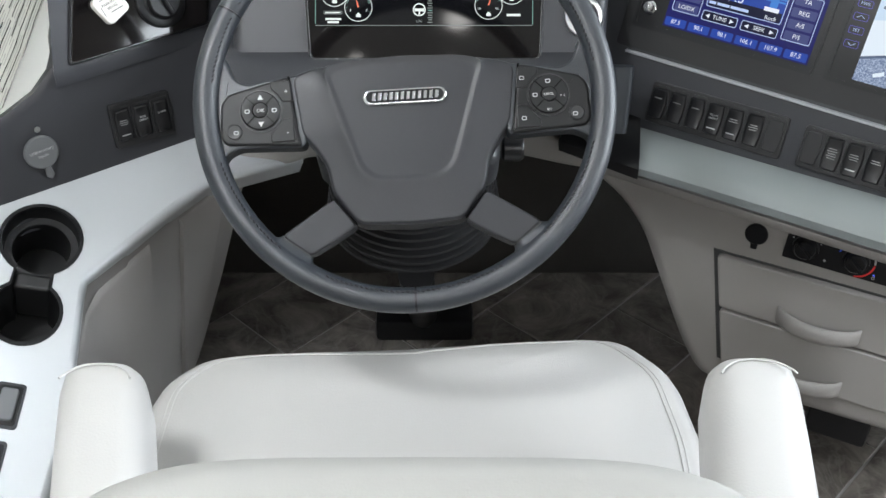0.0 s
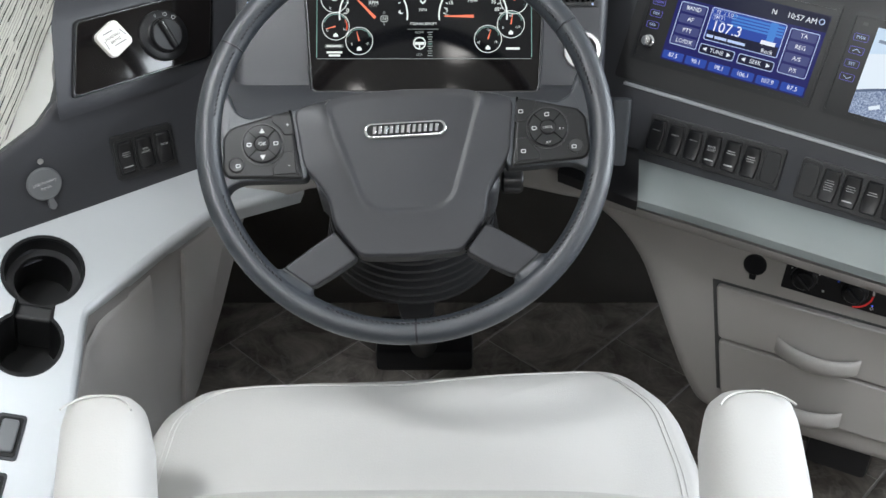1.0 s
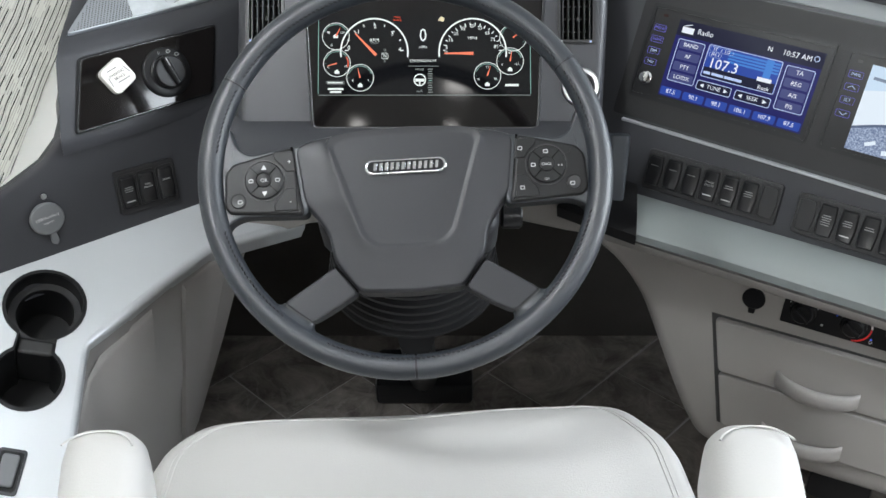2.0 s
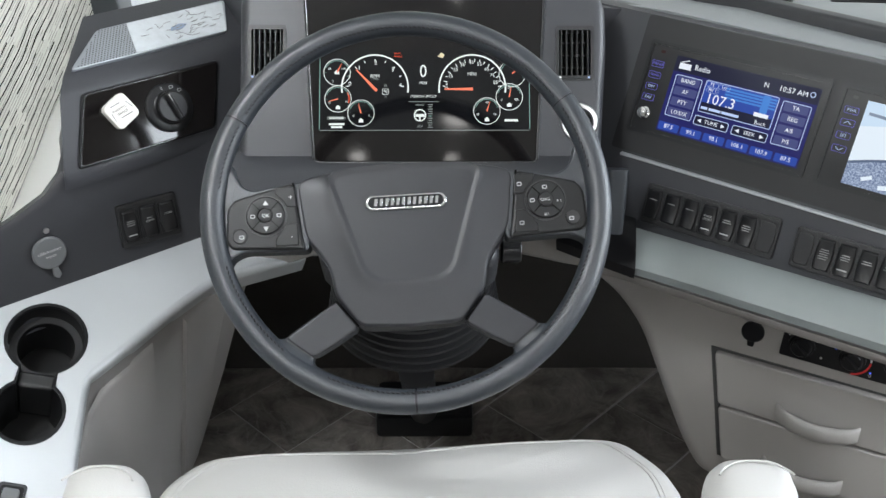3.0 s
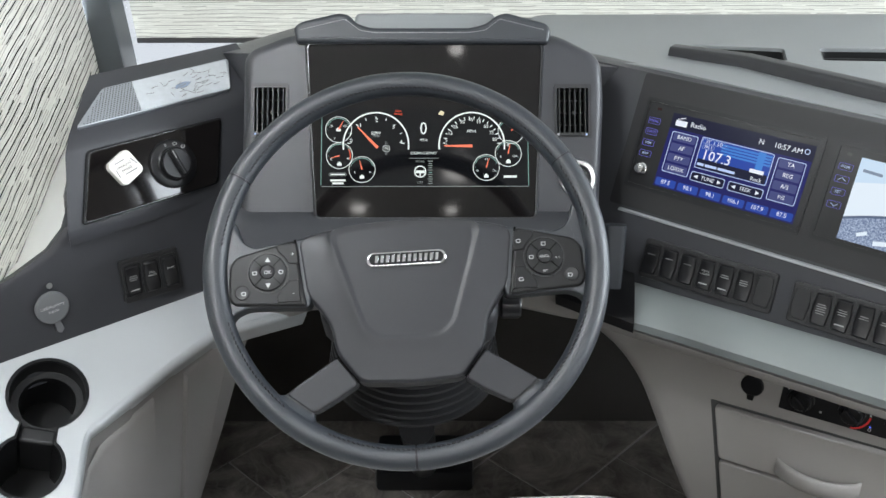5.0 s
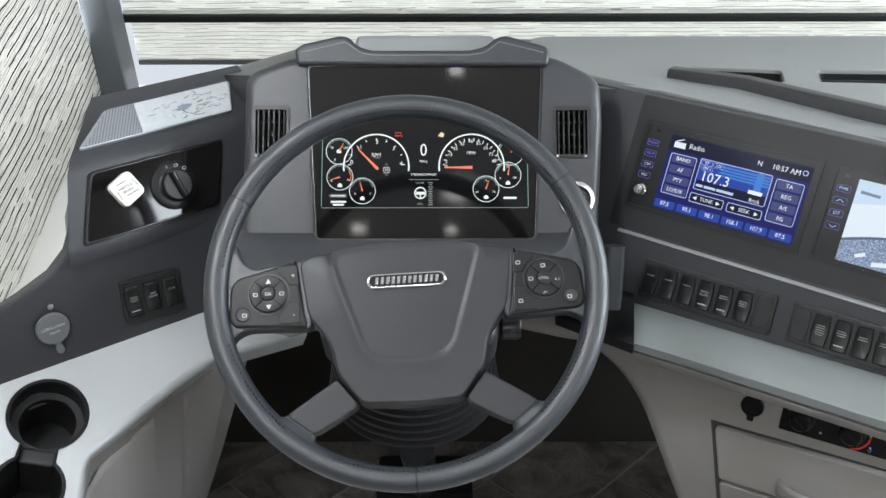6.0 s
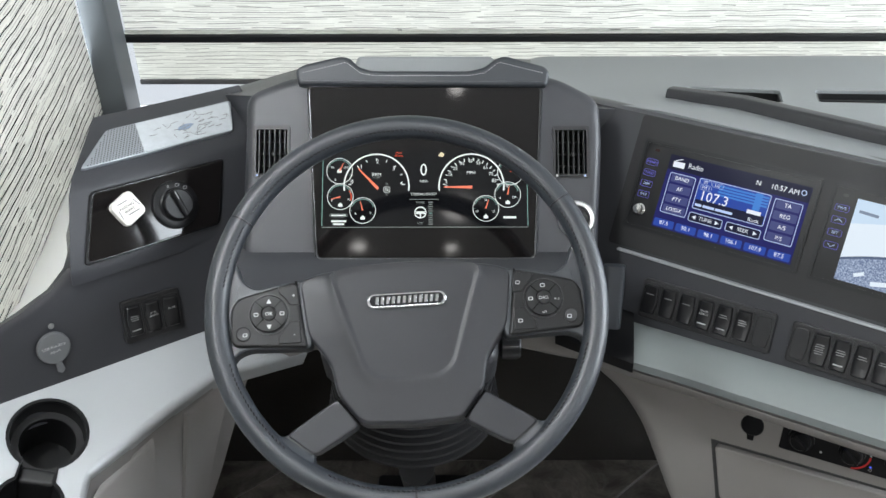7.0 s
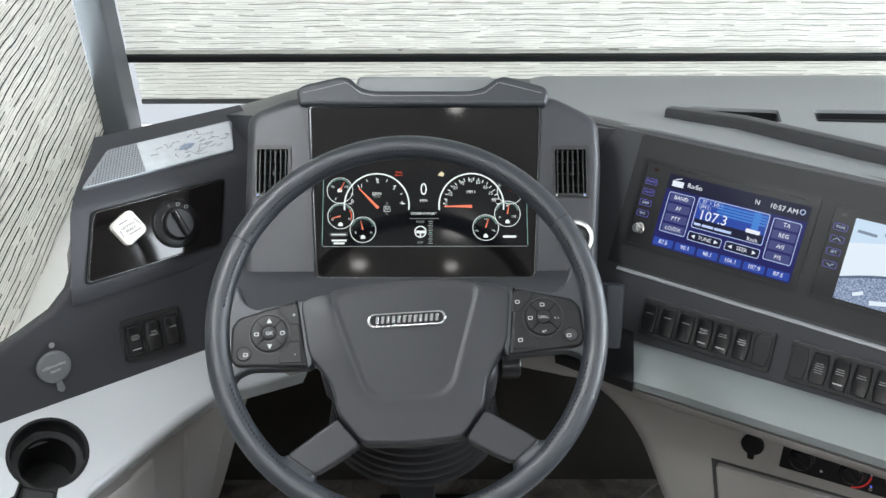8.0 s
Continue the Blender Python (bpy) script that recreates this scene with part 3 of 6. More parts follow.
def shelf(u):
    """Where the silver ledge meets the switch fascia: depth and height along the right dash."""
    z = 0.681 + 0.043 * (u - 0.0526)
    return -0.020 - 0.39 * (0.7255 - z), z


right_body = loft([[(u, w, z) for w, z in ((0.30, 0.62), (0.125, 0.962), (0.112, 0.966), (0.098, 0.9655), (0.0875, 0.9645), (0.0, 0.778), (-0.002, 0.770), (shelf(u)[0], shelf(u)[1]), (shelf(u)[0] + 0.004, 0.62), (0.30, 0.60))]
                   for u in (-0.14, 0.1, 0.3, 0.55)])
part("right_fascia", soften(right_body, 0.004, 2, 20), M_DASH, dashboard, m=MR)
ledge_r = loft([[(u, shelf(u)[0] + w, shelf(u)[1] + z) for w, z in ((0.06, -0.003), (0.0, -0.0025), (-0.030, -0.0045), (-0.050, -0.018), (-0.060, -0.032), (-0.057, -0.046), (-0.030, -0.062), (0.06, -0.066))]
                for u in (0.060, 0.15, 0.3, 0.56)])
for vtx in ledge_r.verts:
    if vtx.co.x < 0.07:
        vtx.co.x -= 0.6 * (vtx.co.y - shelf(0.06)[0]) + 0.006
part("silver_ledge", soften(ledge_r, 0.006, 2, 40), M_SILVER_DIM, dashboard, "satin silver ledge, weaker light put into its darker colour", m=MR)
ledge_end = loft([[(u, shelf(0.06)[0] + w, shelf(0.06)[1] + z) for w, z in ((0.03, 0.010), (0.0, 0.010), (-0.020, 0.004), (-0.050, -0.014), (-0.064, -0.032), (-0.061, -0.050), (-0.030, -0.068), (0.03, -0.070))]
                  for u in (-0.045, -0.01, 0.060)])
for vtx in ledge_end.verts:
    if vtx.co.x > 0.05:
        vtx.co.x -= 0.6 * (vtx.co.y - shelf(0.06)[0]) + 0.006
part("ledge_end", soften(ledge_end, 0.004, 2, 40), M_BLACK, dashboard, "black end cap of the ledge", m=MR)
part("trim_strip", box(0.0, 0.55, -0.006, 0.002, 0.7728, 0.7765, 0.001), M_SILVER, dashboard, "thin bright trim strip", m=MR)


def top_z(y):
    return 0.970 - 0.10 * max(0.0, y - 1.468) + 0.02 * min(0.0, y - 1.468)


plan = [(0.205, 1.545), (0.262, 1.526), (0.334, 1.470), (0.665, 1.211), (0.74, 1.125), (1.5, 1.10), (1.79, 1.10), (1.79, 1.955), (0.170, 1.955), (0.170, 1.60)]
plan = rounded(plan, 0.05, 4)
tray = rounded([(0.395, 1.592), (0.418, 1.655), (0.565, 1.622), (0.540, 1.525)], 0.012, 3)
vent_hole = rounded([(0.598, 1.530), (0.625, 1.625), (0.98, 1.60), (0.96, 1.49)], 0.01, 3)
top = holed([(x, y) for x, y in plan], [tray, vent_hole], 0.0, 1.0)
for vtx in top.verts:
    vtx.co.z = top_z(vtx.co.y) - (0.0 if vtx.co.z > 0.5 else 0.045)
soften(top, 0.010, 3, 60)
part("top_pad", top, M_TOP, dashboard, "pale grey vinyl dash top", m=MD)
# Well floors take near-black plastic; the recess shade is in that colour.
for outline, nm in ((tray, "tray_well"), (vent_hole, "vent_well")):
    bm = slab(outline, 0, 1.0)
    for vtx in bm.verts:
        vtx.co.z = top_z(vtx.co.y) - (0.046 if vtx.co.z < 0.5 else 0.041)
    part(nm, bm, M_POD, dashboard, "recess floor in the dash top, shade in its dark colour", m=MD)
# Dark rings laid over the pale walls stand for the recess shade.
for outline in (tray, vent_hole):
    ocx, ocy = sum(p[0] for p in outline) / len(outline), sum(p[1] for p in outline) / len(outline)
    bm = hoop([(ocx + (x - ocx) * 0.996, ocy + (y - ocy) * 0.996) for x, y in outline], [(ocx + (x - ocx) * 0.975, ocy + (y - ocy) * 0.975) for x, y in outline], 0.0, 1.0)
    for vtx in bm.verts:
        vtx.co.z = top_z(vtx.co.y) - (0.041 if vtx.co.z < 0.5 else 0.006)
    part("well_lining", bm, M_POD, dashboard, "dark ring added for the shade on the recess walls", m=MD)
for k in range(5):
    slat_a, slat_b = Vector((0.606 + 0.004 * k, 1.545 + 0.016 * k, 0)), Vector((0.960 + 0.004 * k, 1.508 + 0.018 * k, 0))
    slat_a.z, slat_b.z = top_z(slat_a.y) - 0.020, top_z(slat_b.y) - 0.020
    part("defrost_slat", sweep([slat_a, slat_b], [(-0.0015, -0.012), (0.0015, -0.012), (0.0015, 0.006), (-0.0015, 0.006)]), M_BEZEL, dashboard, "dark slat of the defrost vent", m=MD)
left_top = loft([[(nx, ny, nz), (fx, fy, fz), (fx, fy, fz - 0.05), (nx, ny, nz - 0.06)] for nx, ny, nz, fx, fy, fz in (
    (-0.545, 1.47, 0.930, -0.60, 1.90, 0.818), (-0.52, 1.478, 0.945, -0.585, 1.902, 0.822), (-0.36, 1.60, 0.955, -0.42, 1.915, 0.868), (-0.285, 1.50, 0.985, -0.27, 1.93, 0.908), (0.13, 1.50, 0.972, 0.13, 1.94, 0.921), (0.275, 1.50, 0.962, 0.235, 1.94, 0.917))])
part("left_top", soften(left_top, 0.008, 2, 50), M_DASH, dashboard, "dark grey dash top by the pillar", m=MD)
strip = sweep([(0.372, 1.578, top_z(1.578) + 0.001), (0.47, 1.497, top_z(1.497) + 0.002), (0.61, 1.365, top_z(1.365) + 0.002), (0.75, 1.24, top_z(1.24) + 0.002)], rounded([(-0.020, -0.012), (0.020, -0.012), (0.013, 0.014), (-0.013, 0.014)], 0.006, 3))
part("tray_rim", strip, M_PAD, dashboard, "dark raised tray rim", m=MD)

# lower dash: arch over the footwell, right console
arch = sweep([(-0.335, 1.385, 0.568), (-0.30, 1.395, 0.580), (-0.22, 1.415, 0.598), (-0.05, 1.43, 0.612), (0.10, 1.415, 0.610), (0.20, 1.395, 0.597), (0.275, 1.400, 0.580), (0.33, 1.42, 0.55)],
             rounded([(-0.028, -0.12), (0.020, -0.12), (0.020, 0.012), (-0.028, 0.012)], 0.010, 3), up=(0, -1, 0))
part("footwell_arch", arch, M_GREY, dashboard, "pale grey curved lower edge", m=MD)
MRL = MD @ panel_pose((0.449, 1.357, 0.43), -28, 84)
console_out = rounded([(-0.235, 0.185), (-0.235, 0.075), (-0.175, 0.042), (-0.130, -0.008), (-0.100, -0.066), (-0.065, -0.135), (-0.028, -0.205), (0.010, -0.256), (0.06, -0.262), (0.55, -0.245), (0.55, 0.185)], 0.03, 4)
part("right_console", slab(console_out, -0.30, -0.008, 0.022, 5), M_GREY, dashboard, "moulded grey plastic console", m=MRL)
part("console_foot", box(0.205, 0.31, -0.315, -0.24, -0.20, -0.03, 0.01), M_BLACK, dashboard, "dark foot of the console", m=MRL)
shoulder = loft([[(u, shelf(u)[0] + w, shelf(u)[1] + z) for w, z in ((-0.050, -0.055), (-0.042, -0.072), (-0.015, -0.090), (0.03, -0.102), (0.2, -0.102), (0.2, -0.06))]
                 for u in (0.015, 0.15, 0.35, 0.56)])
part("console_shoulder", soften(shoulder, 0.02, 3, 15), M_GREY, dashboard, m=MR)

# Unseen board added beneath the dash to block light and dim the footwell.
part("underside", box(-0.50, 0.75, 1.46, 2.05, 0.545, 0.575, 0.004), M_DARKWELL, dashboard, "unseen board added to shut light out of the footwell", m=MD)
# left ledge and side console
ML3_W = panel_pose((-0.540, 1.167, 0.576), 37, 32)
ML3 = MD @ ML3_W
c1, r1, c2, r2 = (-0.020, 0.021), 0.053, (-0.082, -0.072), 0.046


def cup_outline(grow=0.0):
    a = []
    for i in range(29):
        t = radians(-95.7 + 304 * i / 28)
        a.append((c1[0] + (r1 + grow) * math.cos(t), c1[1] + (r1 + grow) * math.sin(t)))
    for i in range(25):
        t = radians(90.3 + 292 * i / 24)
        a.append((c2[0] + (r2 + grow) * math.cos(t), c2[1] + (r2 + grow) * math.sin(t)))
    return a


ledge_out = rounded([(0.47, 0.110), (0.40, 0.0133), (0.2389, 0.0268), (0.1576, 0.0018), (0.00453, -0.052), (-0.1075, -0.243), (-0.1638, -0.3151), (-0.26, -0.46), (-0.46, -0.36), (-0.371, -0.286), (-0.10, 0.108)][::-1], 0.02, 4)
led = holed(ledge_out, [cup_outline(0.001)], -0.030, 0.0)
part("side_ledge", soften(led, 0.0045, 3, 70), M_SILVER, dashboard, "satin silver side ledge", m=ML3)
roll = [(0.40, 0.0133), (0.2389, 0.0268), (0.1576, 0.0018), (0.03, -0.0430), (0.00453, -0.052), (-0.008, -0.068), (-0.1075, -0.243), (-0.1638, -0.3151), (-0.26, -0.46)]
part("ledge_edge", sweep([(x, y, -0.0125) for x, y in roll], [(0.004, 0.0120), (-0.002, 0.0118), (-0.0065, 0.0100), (-0.0100, 0.0060), (-0.0115, 0.0), (-0.0115, -0.030), (0.004, -0.030)]), M_SILVER, dashboard, "rolled edge of the silver ledge", m=ML3)
skirt_top = [(-0.507, 0.80, 0.365), (-0.508, 1.134, 0.53), (-0.463, 1.197, 0.548), (-0.413, 1.264, 0.562), (-0.363, 1.329, 0.575), (-0.31, 1.362, 0.575)]
skirt_mid = [(-0.512, 0.80, 0.20), (-0.514, 1.134, 0.26), (-0.495, 1.23, 0.27), (-0.47, 1.345, 0.28), (-0.44, 1.42, 0.29), (-0.402, 1.475, 0.295)]
skirt_bot = [(-0.52, 0.80, 0.0), (-0.52, 1.134, 0.0), (-0.52, 1.27, 0.0), (-0.525, 1.40, 0.0), (-0.51, 1.52, 0.0), (-0.505, 1.61, 0.0)]
skirt = bmesh.new()
grid = [[skirt.verts.new(p) for p in row] for row in (skirt_top, skirt_mid, skirt_bot)]
back = [[skirt.verts.new((p[0] - 0.03, p[1] + 0.02, p[2])) for p in row] for row in (skirt_top, skirt_mid, skirt_bot)]
for g, h in ((grid, 0), (back, 1)):
    for r0, r1_ in zip(g, g[1:]):
        for i in range(1, len(r0)):
            skirt.faces.new((r0[i - 1], r0[i], r1_[i], r1_[i - 1]))
rim = [grid[0][i] for i in range(6)] + [grid[1][5], grid[2][5]] + grid[2][4::-1] + [grid[1][0]]
rim_b = [back[0][i] for i in range(6)] + [back[1][5], back[2][5]] + back[2][4::-1] + [back[1][0]]
for i in range(len(rim)):
    skirt.faces.new((rim[i - 1], rim[i], rim_b[i], rim_b[i - 1]))
part("side_skirt", soften(skirt, 0.008, 2, 30), M_GREY, dashboard, "moulded grey side panel", m=MD)


def on_skirt(a, b, off):
    """A point of the side panel: a along its columns, b down its rows, lifted off it."""
    rows = (skirt_top, skirt_mid, skirt_bot)
    i, j = min(int(a), 4), min(int(b), 1)
    fa, fb = a - i, b - j
    top_ = Vector(rows[j][i]).lerp(Vector(rows[j][i + 1]), fa)
    low_ = Vector(rows[j + 1][i]).lerp(Vector(rows[j + 1][i + 1]), fa)
    d = Vector(rows[j][i + 1]) - Vector(rows[j][i])
    nrm = d.cross(low_ - top_).normalized()
    if nrm.x < 0:
        nrm = -nrm
    return top_.lerp(low_, fb) + nrm * off


for a0, a1, b0, b1, slant in ((0.6, 2.55, 0.10, 1.95, -0.15), (3.3, 4.5, 0.10, 1.95, 0.25)):
    bm = bmesh.new()
    g = {}
    for lift in (-0.002, 0.0045):
        for i in range(7):
            for j in range(9):
                fi, fj = i / 6, j / 8
                ed_ = 0.0 if lift < 0 else 0.04
                a = a0 + ed_ + (a1 - a0 - 2 * ed_) * fi + slant * fj * (1 - fi)
                g[lift, i, j] = bm.verts.new(on_skirt(min(a, 4.99), b0 + ed_ + (b1 - b0 - 2 * ed_) * fj, lift))
    for lift in (-0.002, 0.0045):
        for i in range(6):
            for j in range(8):
                bm.faces.new((g[lift, i, j], g[lift, i + 1, j], g[lift, i + 1, j + 1], g[lift, i, j + 1]))
    edge = [(i, 0) for i in range(7)] + [(6, j) for j in range(1, 9)] + [(i, 8) for i in range(5, -1, -1)] + [(0, j) for j in range(7, 0, -1)]
    for p, q in zip(edge, edge[1:] + edge[:1]):
        bm.faces.new((g[-0.002, *p], g[-0.002, *q], g[0.0045, *q], g[0.0045, *p]))
    part("skirt_panel", bm, M_GREY, dashboard, m=MD)

# ---- steering wheel ----
MWH = panel_pose((-0.041, 0.980, 0.905), 0, 48.75) @ pose(0, 0, 0, 0, 0, 3.4)
wheel = thing("steering_wheel", MWH, "black leather-wrapped steering wheel with four spokes and buttons", "steering wheel")
RM, RT = 0.2145, 0.0138


def rim_arc(a0, a1, swell=0.0, n=None, tube=RT):
    n = n or max(3, int(abs(a1 - a0) / 3))
    bm = bmesh.new()
    rings = []
    for i in range(n + 1):
        a = radians(a0 + (a1 - a0) * i / n)
        rings.append([bm.verts.new(((RM + (tube + swell) * math.cos(b)) * math.cos(a), (RM + (tube + swell) * math.cos(b)) * math.sin(a), 1.08 * (tube + swell) * math.sin(b)))
                      for b in (2 * math.pi * k / 18 for k in range(18))])
    for p, q in zip(rings, rings[1:]):
        for k in range(18):
            bm.faces.new((p[k - 1], p[k], q[k], q[k - 1]))
    bm.faces.new(rings[0]), bm.faces.new(rings[-1][::-1])
    return bm


SEAMS = [31.2, 149.5, 270.0]
ARCS = [(31.5, 149.2), (149.8, 269.7), (270.3, 391.0)]
for a0, a1 in ARCS:
    part("rim", rim_arc(a0, a1), M_LEATHER, wheel)
for s in SEAMS:
    part("rim_seam", rim_arc(s - 0.35, s + 0.35, -0.0009, 2), M_STITCH_DARK, wheel, "sewn seam in the leather")
sts = []
for a0, a1 in ((33, 147), (151, 172), (196, 228), (312, 344), (8, 29), (243, 297)):
    k = int((a1 - a0) * radians(1) * 0.203 / 0.0052)
    for i in range(k):
        a = radians(a0 + (a1 - a0) * (i + 0.5) / k)
        b = radians(128)
        rr_, zz = RM + (RT + 0.0002) * math.cos(b), 1.08 * (RT + 0.0002) * math.sin(b)
        sts.append(move(box(-0.0021, 0.0021, -0.0009, 0.0009, -0.0004, 0.0009, 0.0003, 1), pose(rr_ * math.cos(a), rr_ * math.sin(a), zz, 0, 0, math.degrees(a) + 68) @ pose(0, 0, 0, 20, 0, 0)))
tagged(part("rim_stitching", joined(sts), M_STITCH_DARK, wheel, "dark stitches round the inside of the rim"), kind="stuff")



def polar(outline, centre, n):
    """Where n rays from a centre meet an outline."""
    out = []
    k = len(outline)
    for i in range(n):
        a = 2 * math.pi * i / n
        dx, dy = math.cos(a), math.sin(a)
        best = 0.0
        for j in range(k):
            px, py = outline[j - 1][0] - centre[0], outline[j - 1][1] - centre[1]
            ex, ey = outline[j][0] - outline[j - 1][0], outline[j][1] - outline[j - 1][1]
            den = dx * ey - dy * ex
            if abs(den) > 1e-12:
                far, along_edge = (px * ey - py * ex) / den, (px * dy - py * dx) / den
                if -1e-9 <= along_edge <= 1 + 1e-9:
                    best = max(best, far)
        out.append((centre[0] + dx * best, centre[1] + dy * best))
    return out


pad_half = [(0.0, 0.0515), (0.050, 0.0495), (0.102, 0.0415), (0.1225, 0.0345), (0.1140, -0.029), (0.099, -0.047), (0.0875, -0.066), (0.082, -0.097), (0.057, -0.1315), (0.0, -0.1345)]
pad_out = rounded(pad_half + [(-x, y) for x, y in pad_half[-2:0:-1]], 0.009, 5)
ridge_half = [(0.0, 0.0475), (0.060, 0.0455), (0.0865, 0.0400), (0.0502, -0.0730), (0.0340, -0.0850), (0.0, -0.0860)]
ridge_out = rounded(ridge_half + [(-x, y) for x, y in ridge_half[-2:0:-1]], 0.014, 6)
hub_c2, HN = (0.0, -0.030), 144
pad_pts, ridge_pts = polar(pad_out, hub_c2, HN), polar(ridge_out, hub_c2, HN)


def ring_at(t, z, k=1.0):
    """A ring of the pad, t from its rim (0) to its raised centre (1), then shrunk by k."""
    return [(hub_c2[0] + (p[0] + (q[0] - p[0]) * t - hub_c2[0]) * k, hub_c2[1] + (p[1] + (q[1] - p[1]) * t - hub_c2[1]) * k, z) for p, q in zip(pad_pts, ridge_pts)]


def flare(s, nq=16, ns=8):
    """Leather sleeve widening from a lower spoke's end into the rim."""
    bm = bmesh.new()
    g = {}
    for layer in (0, 1):
        for i in range(ns + 1):
            t = i / ns
            spread = 5.6 + 10.6 * t ** 2.2
            for j in range(nq + 1):
                q = 2.0 * j / nq - 1.0
                a = radians(-50.6 + spread * q)
                r = 0.1945 + 0.0165 * t
                z = 0.0042 + 0.0100 * t ** 1.5 - 0.0045 * abs(q) ** 4 * (1 - t)
                g[layer, i, j] = bm.verts.new((s * r * math.cos(a), r * math.sin(a), z if layer else -0.018))
    for layer in (0, 1):
        for i in range(ns):
            for j in range(nq):
                bm.faces.new((g[layer, i, j], g[layer, i + 1, j], g[layer, i + 1, j + 1], g[layer, i, j + 1]))
    for i in range(ns):
        for j in (0, nq):
            bm.faces.new((g[0, i, j], g[0, i + 1, j], g[1, i + 1, j], g[1, i, j]))
    for j in range(nq):
        for i in (0, ns):
            bm.faces.new((g[0, i, j], g[0, i, j + 1], g[1, i, j + 1], g[1, i, j]))
    return bm


hub = loft([ring_at(0, -0.045), ring_at(0, -0.005), ring_at(0, -0.0015, 0.992), ring_at(0, 0.0008, 0.975), ring_at(0, 0.0018, 0.955), ring_at(0.55, 0.0042, 0.985), ring_at(0.86, 0.0074), ring_at(0.95, 0.0086),
            ring_at(1.0, 0.0084, 0.985), ring_at(1.0, 0.0070, 0.945), ring_at(1.0, 0.0066, 0.90), ring_at(1.0, 0.0070, 0.6), ring_at(1.0, 0.0074, 0.2)])
part("airbag_cover", hub, M_PAD, wheel, "dark grey moulded centre pad with a creased middle")
for s in (1, -1):
    def side(pts):
        return [(x * s, y) for x, y in (pts if s > 0 else pts[::-1])]

    # upper spoke with its button pod
    sp = rounded([(0.108, 0.0365), (0.150, 0.0310), (0.168, 0.0272), (0.181, 0.0330), (0.1885, 0.0460), (0.1925, 0.062), (0.205, 0.064), (0.2145, 0.0), (0.207, -0.060), (0.1985, -0.056), (0.1935, -0.0475), (0.180, -0.0415), (0.108, -0.0440)][::-1], 0.008, 4)
    part("upper_spoke", slab(side(sp), -0.024, 0.0005, 0.0025, 3), M_LEATHER, wheel, "leather-wrapped spoke flaring into the rim")
    pp = rounded([(0.1242, 0.0336), (0.1890, 0.0175), (0.1975, 0.0070), (0.1990, -0.0300), (0.1930, -0.0380), (0.1120, -0.0430), (0.1165, -0.0200)][::-1], 0.005, 4)
    bp_ = part("button_pod", slab(side(pp), -0.016, 0.0045, 0.003, 3), M_POD, wheel, "satin black button pod")
    dc = (0.1545 * s, -0.0028)
    part("control_dial", move(lathe([(0.0212, 0.0), (0.0212, 0.0042), (0.0200, 0.0054), (0.0150, 0.0060), (0.0088, 0.0052), (0.0082, 0.0044)], 40), at(*dc, 0.003)), M_POD, bp_, "round four-way control")
    part("dial_button", move(lathe([(0.0076, 0.0), (0.0076, 0.0058), (0.0066, 0.0066), (0.0004, 0.0068)], 24), at(*dc, 0.003)), M_POD, bp_, "small centre button")
    part("dial_ring", move(hoop(disc(0.0232, 40), disc(0.0216, 40), 0.0, 0.0028), at(*dc, 0.003)), M_BEZEL, bp_)
    for k in range(4):
        part("dial_groove", move(box(0.0088, 0.0205, -0.0005, 0.0005, 0, 0.0012), at(*dc, 0.0080, 45 + 90 * k)), M_VOID, bp_)
    # two buttons hollowed round the dial
    for lo, hi, yo in ((0.0060, 0.0285, 1), (-0.0375, -0.0125, -1)):
        inner_x = [(math.sqrt(max(0.0, 0.0250 ** 2 - (y + 0.0028) ** 2)), y) for y in (lo, (lo * 2 + hi) / 3, (lo + hi * 2) / 3, hi)]
        cb = [(0.1545 - max(x, 0.011 if yo > 0 else 0.010), y) for x, y in inner_x]
        edge_x = [(0.1205 + (0.0015 if y > 0.01 else (-0.0015 if y < -0.02 else -0.0005)), y) for y in (hi, lo)]
        part("corner_button", slab(side(rounded([*cb, *edge_x], 0.0015, 2)), 0.002, 0.0058, 0.0010, 2), M_POD, bp_)
    part("round_button", move(lathe([(0.0085, 0), (0.0085, 0.0012), (0.007, 0.0022), (0.0005, 0.0012)], 20), at(dc[0] + 0.0290 * s, dc[1] - 0.0215, 0.0043)), M_BEZEL, bp_)
    # lower spoke and the leather that takes it into the rim
    ls = rounded([(0.0800, -0.1010), (0.1385, -0.1385), (0.1090, -0.1620), (0.0830, -0.1480), (0.0575, -0.1320)][::-1], 0.007, 4)
    part("lower_spoke", slab(side(ls), -0.026, 0.0038, 0.0026, 3), M_PAD, wheel)
    part("spoke_flare", flare(s), M_LEATHER, wheel, "leather flare where spoke meets rim")
    part("spoke_seam", move(box(-0.0175, 0.0175, -0.0007, 0.0007, 0.0, 0.0048), at(0.1235 * s, -0.1505, 0.0008, 37 * s)), M_INK, wheel)
    part("pad_gap", move(box(-0.0185, 0.0185, -0.0012, 0.0012, 0.0, 0.0046), at(0.0697 * s, -0.1163, 0.0, 51 * s)), M_VOID, wheel)
    part("pod_gap", move(box(-0.030, 0.030, -0.0012, 0.0012, -0.004, 0.0030), at(0.1205 * s, 0.004, 0.0, 90 - 7 * s)), M_VOID, wheel)
# legends on the controls
dl, dr = (-0.154, -0.0035), (0.154, -0.0035)
words("OK", 0.0058, M_PRINT, wheel, dl[0], dl[1], 0.0098)
words("CNCL", 0.0042, M_PRINT, wheel, dr[0], dr[1], 0.0098)
words("SET", 0.0034, M_PRINT, wheel, dr[0], dr[1] - 0.0165, 0.0088)
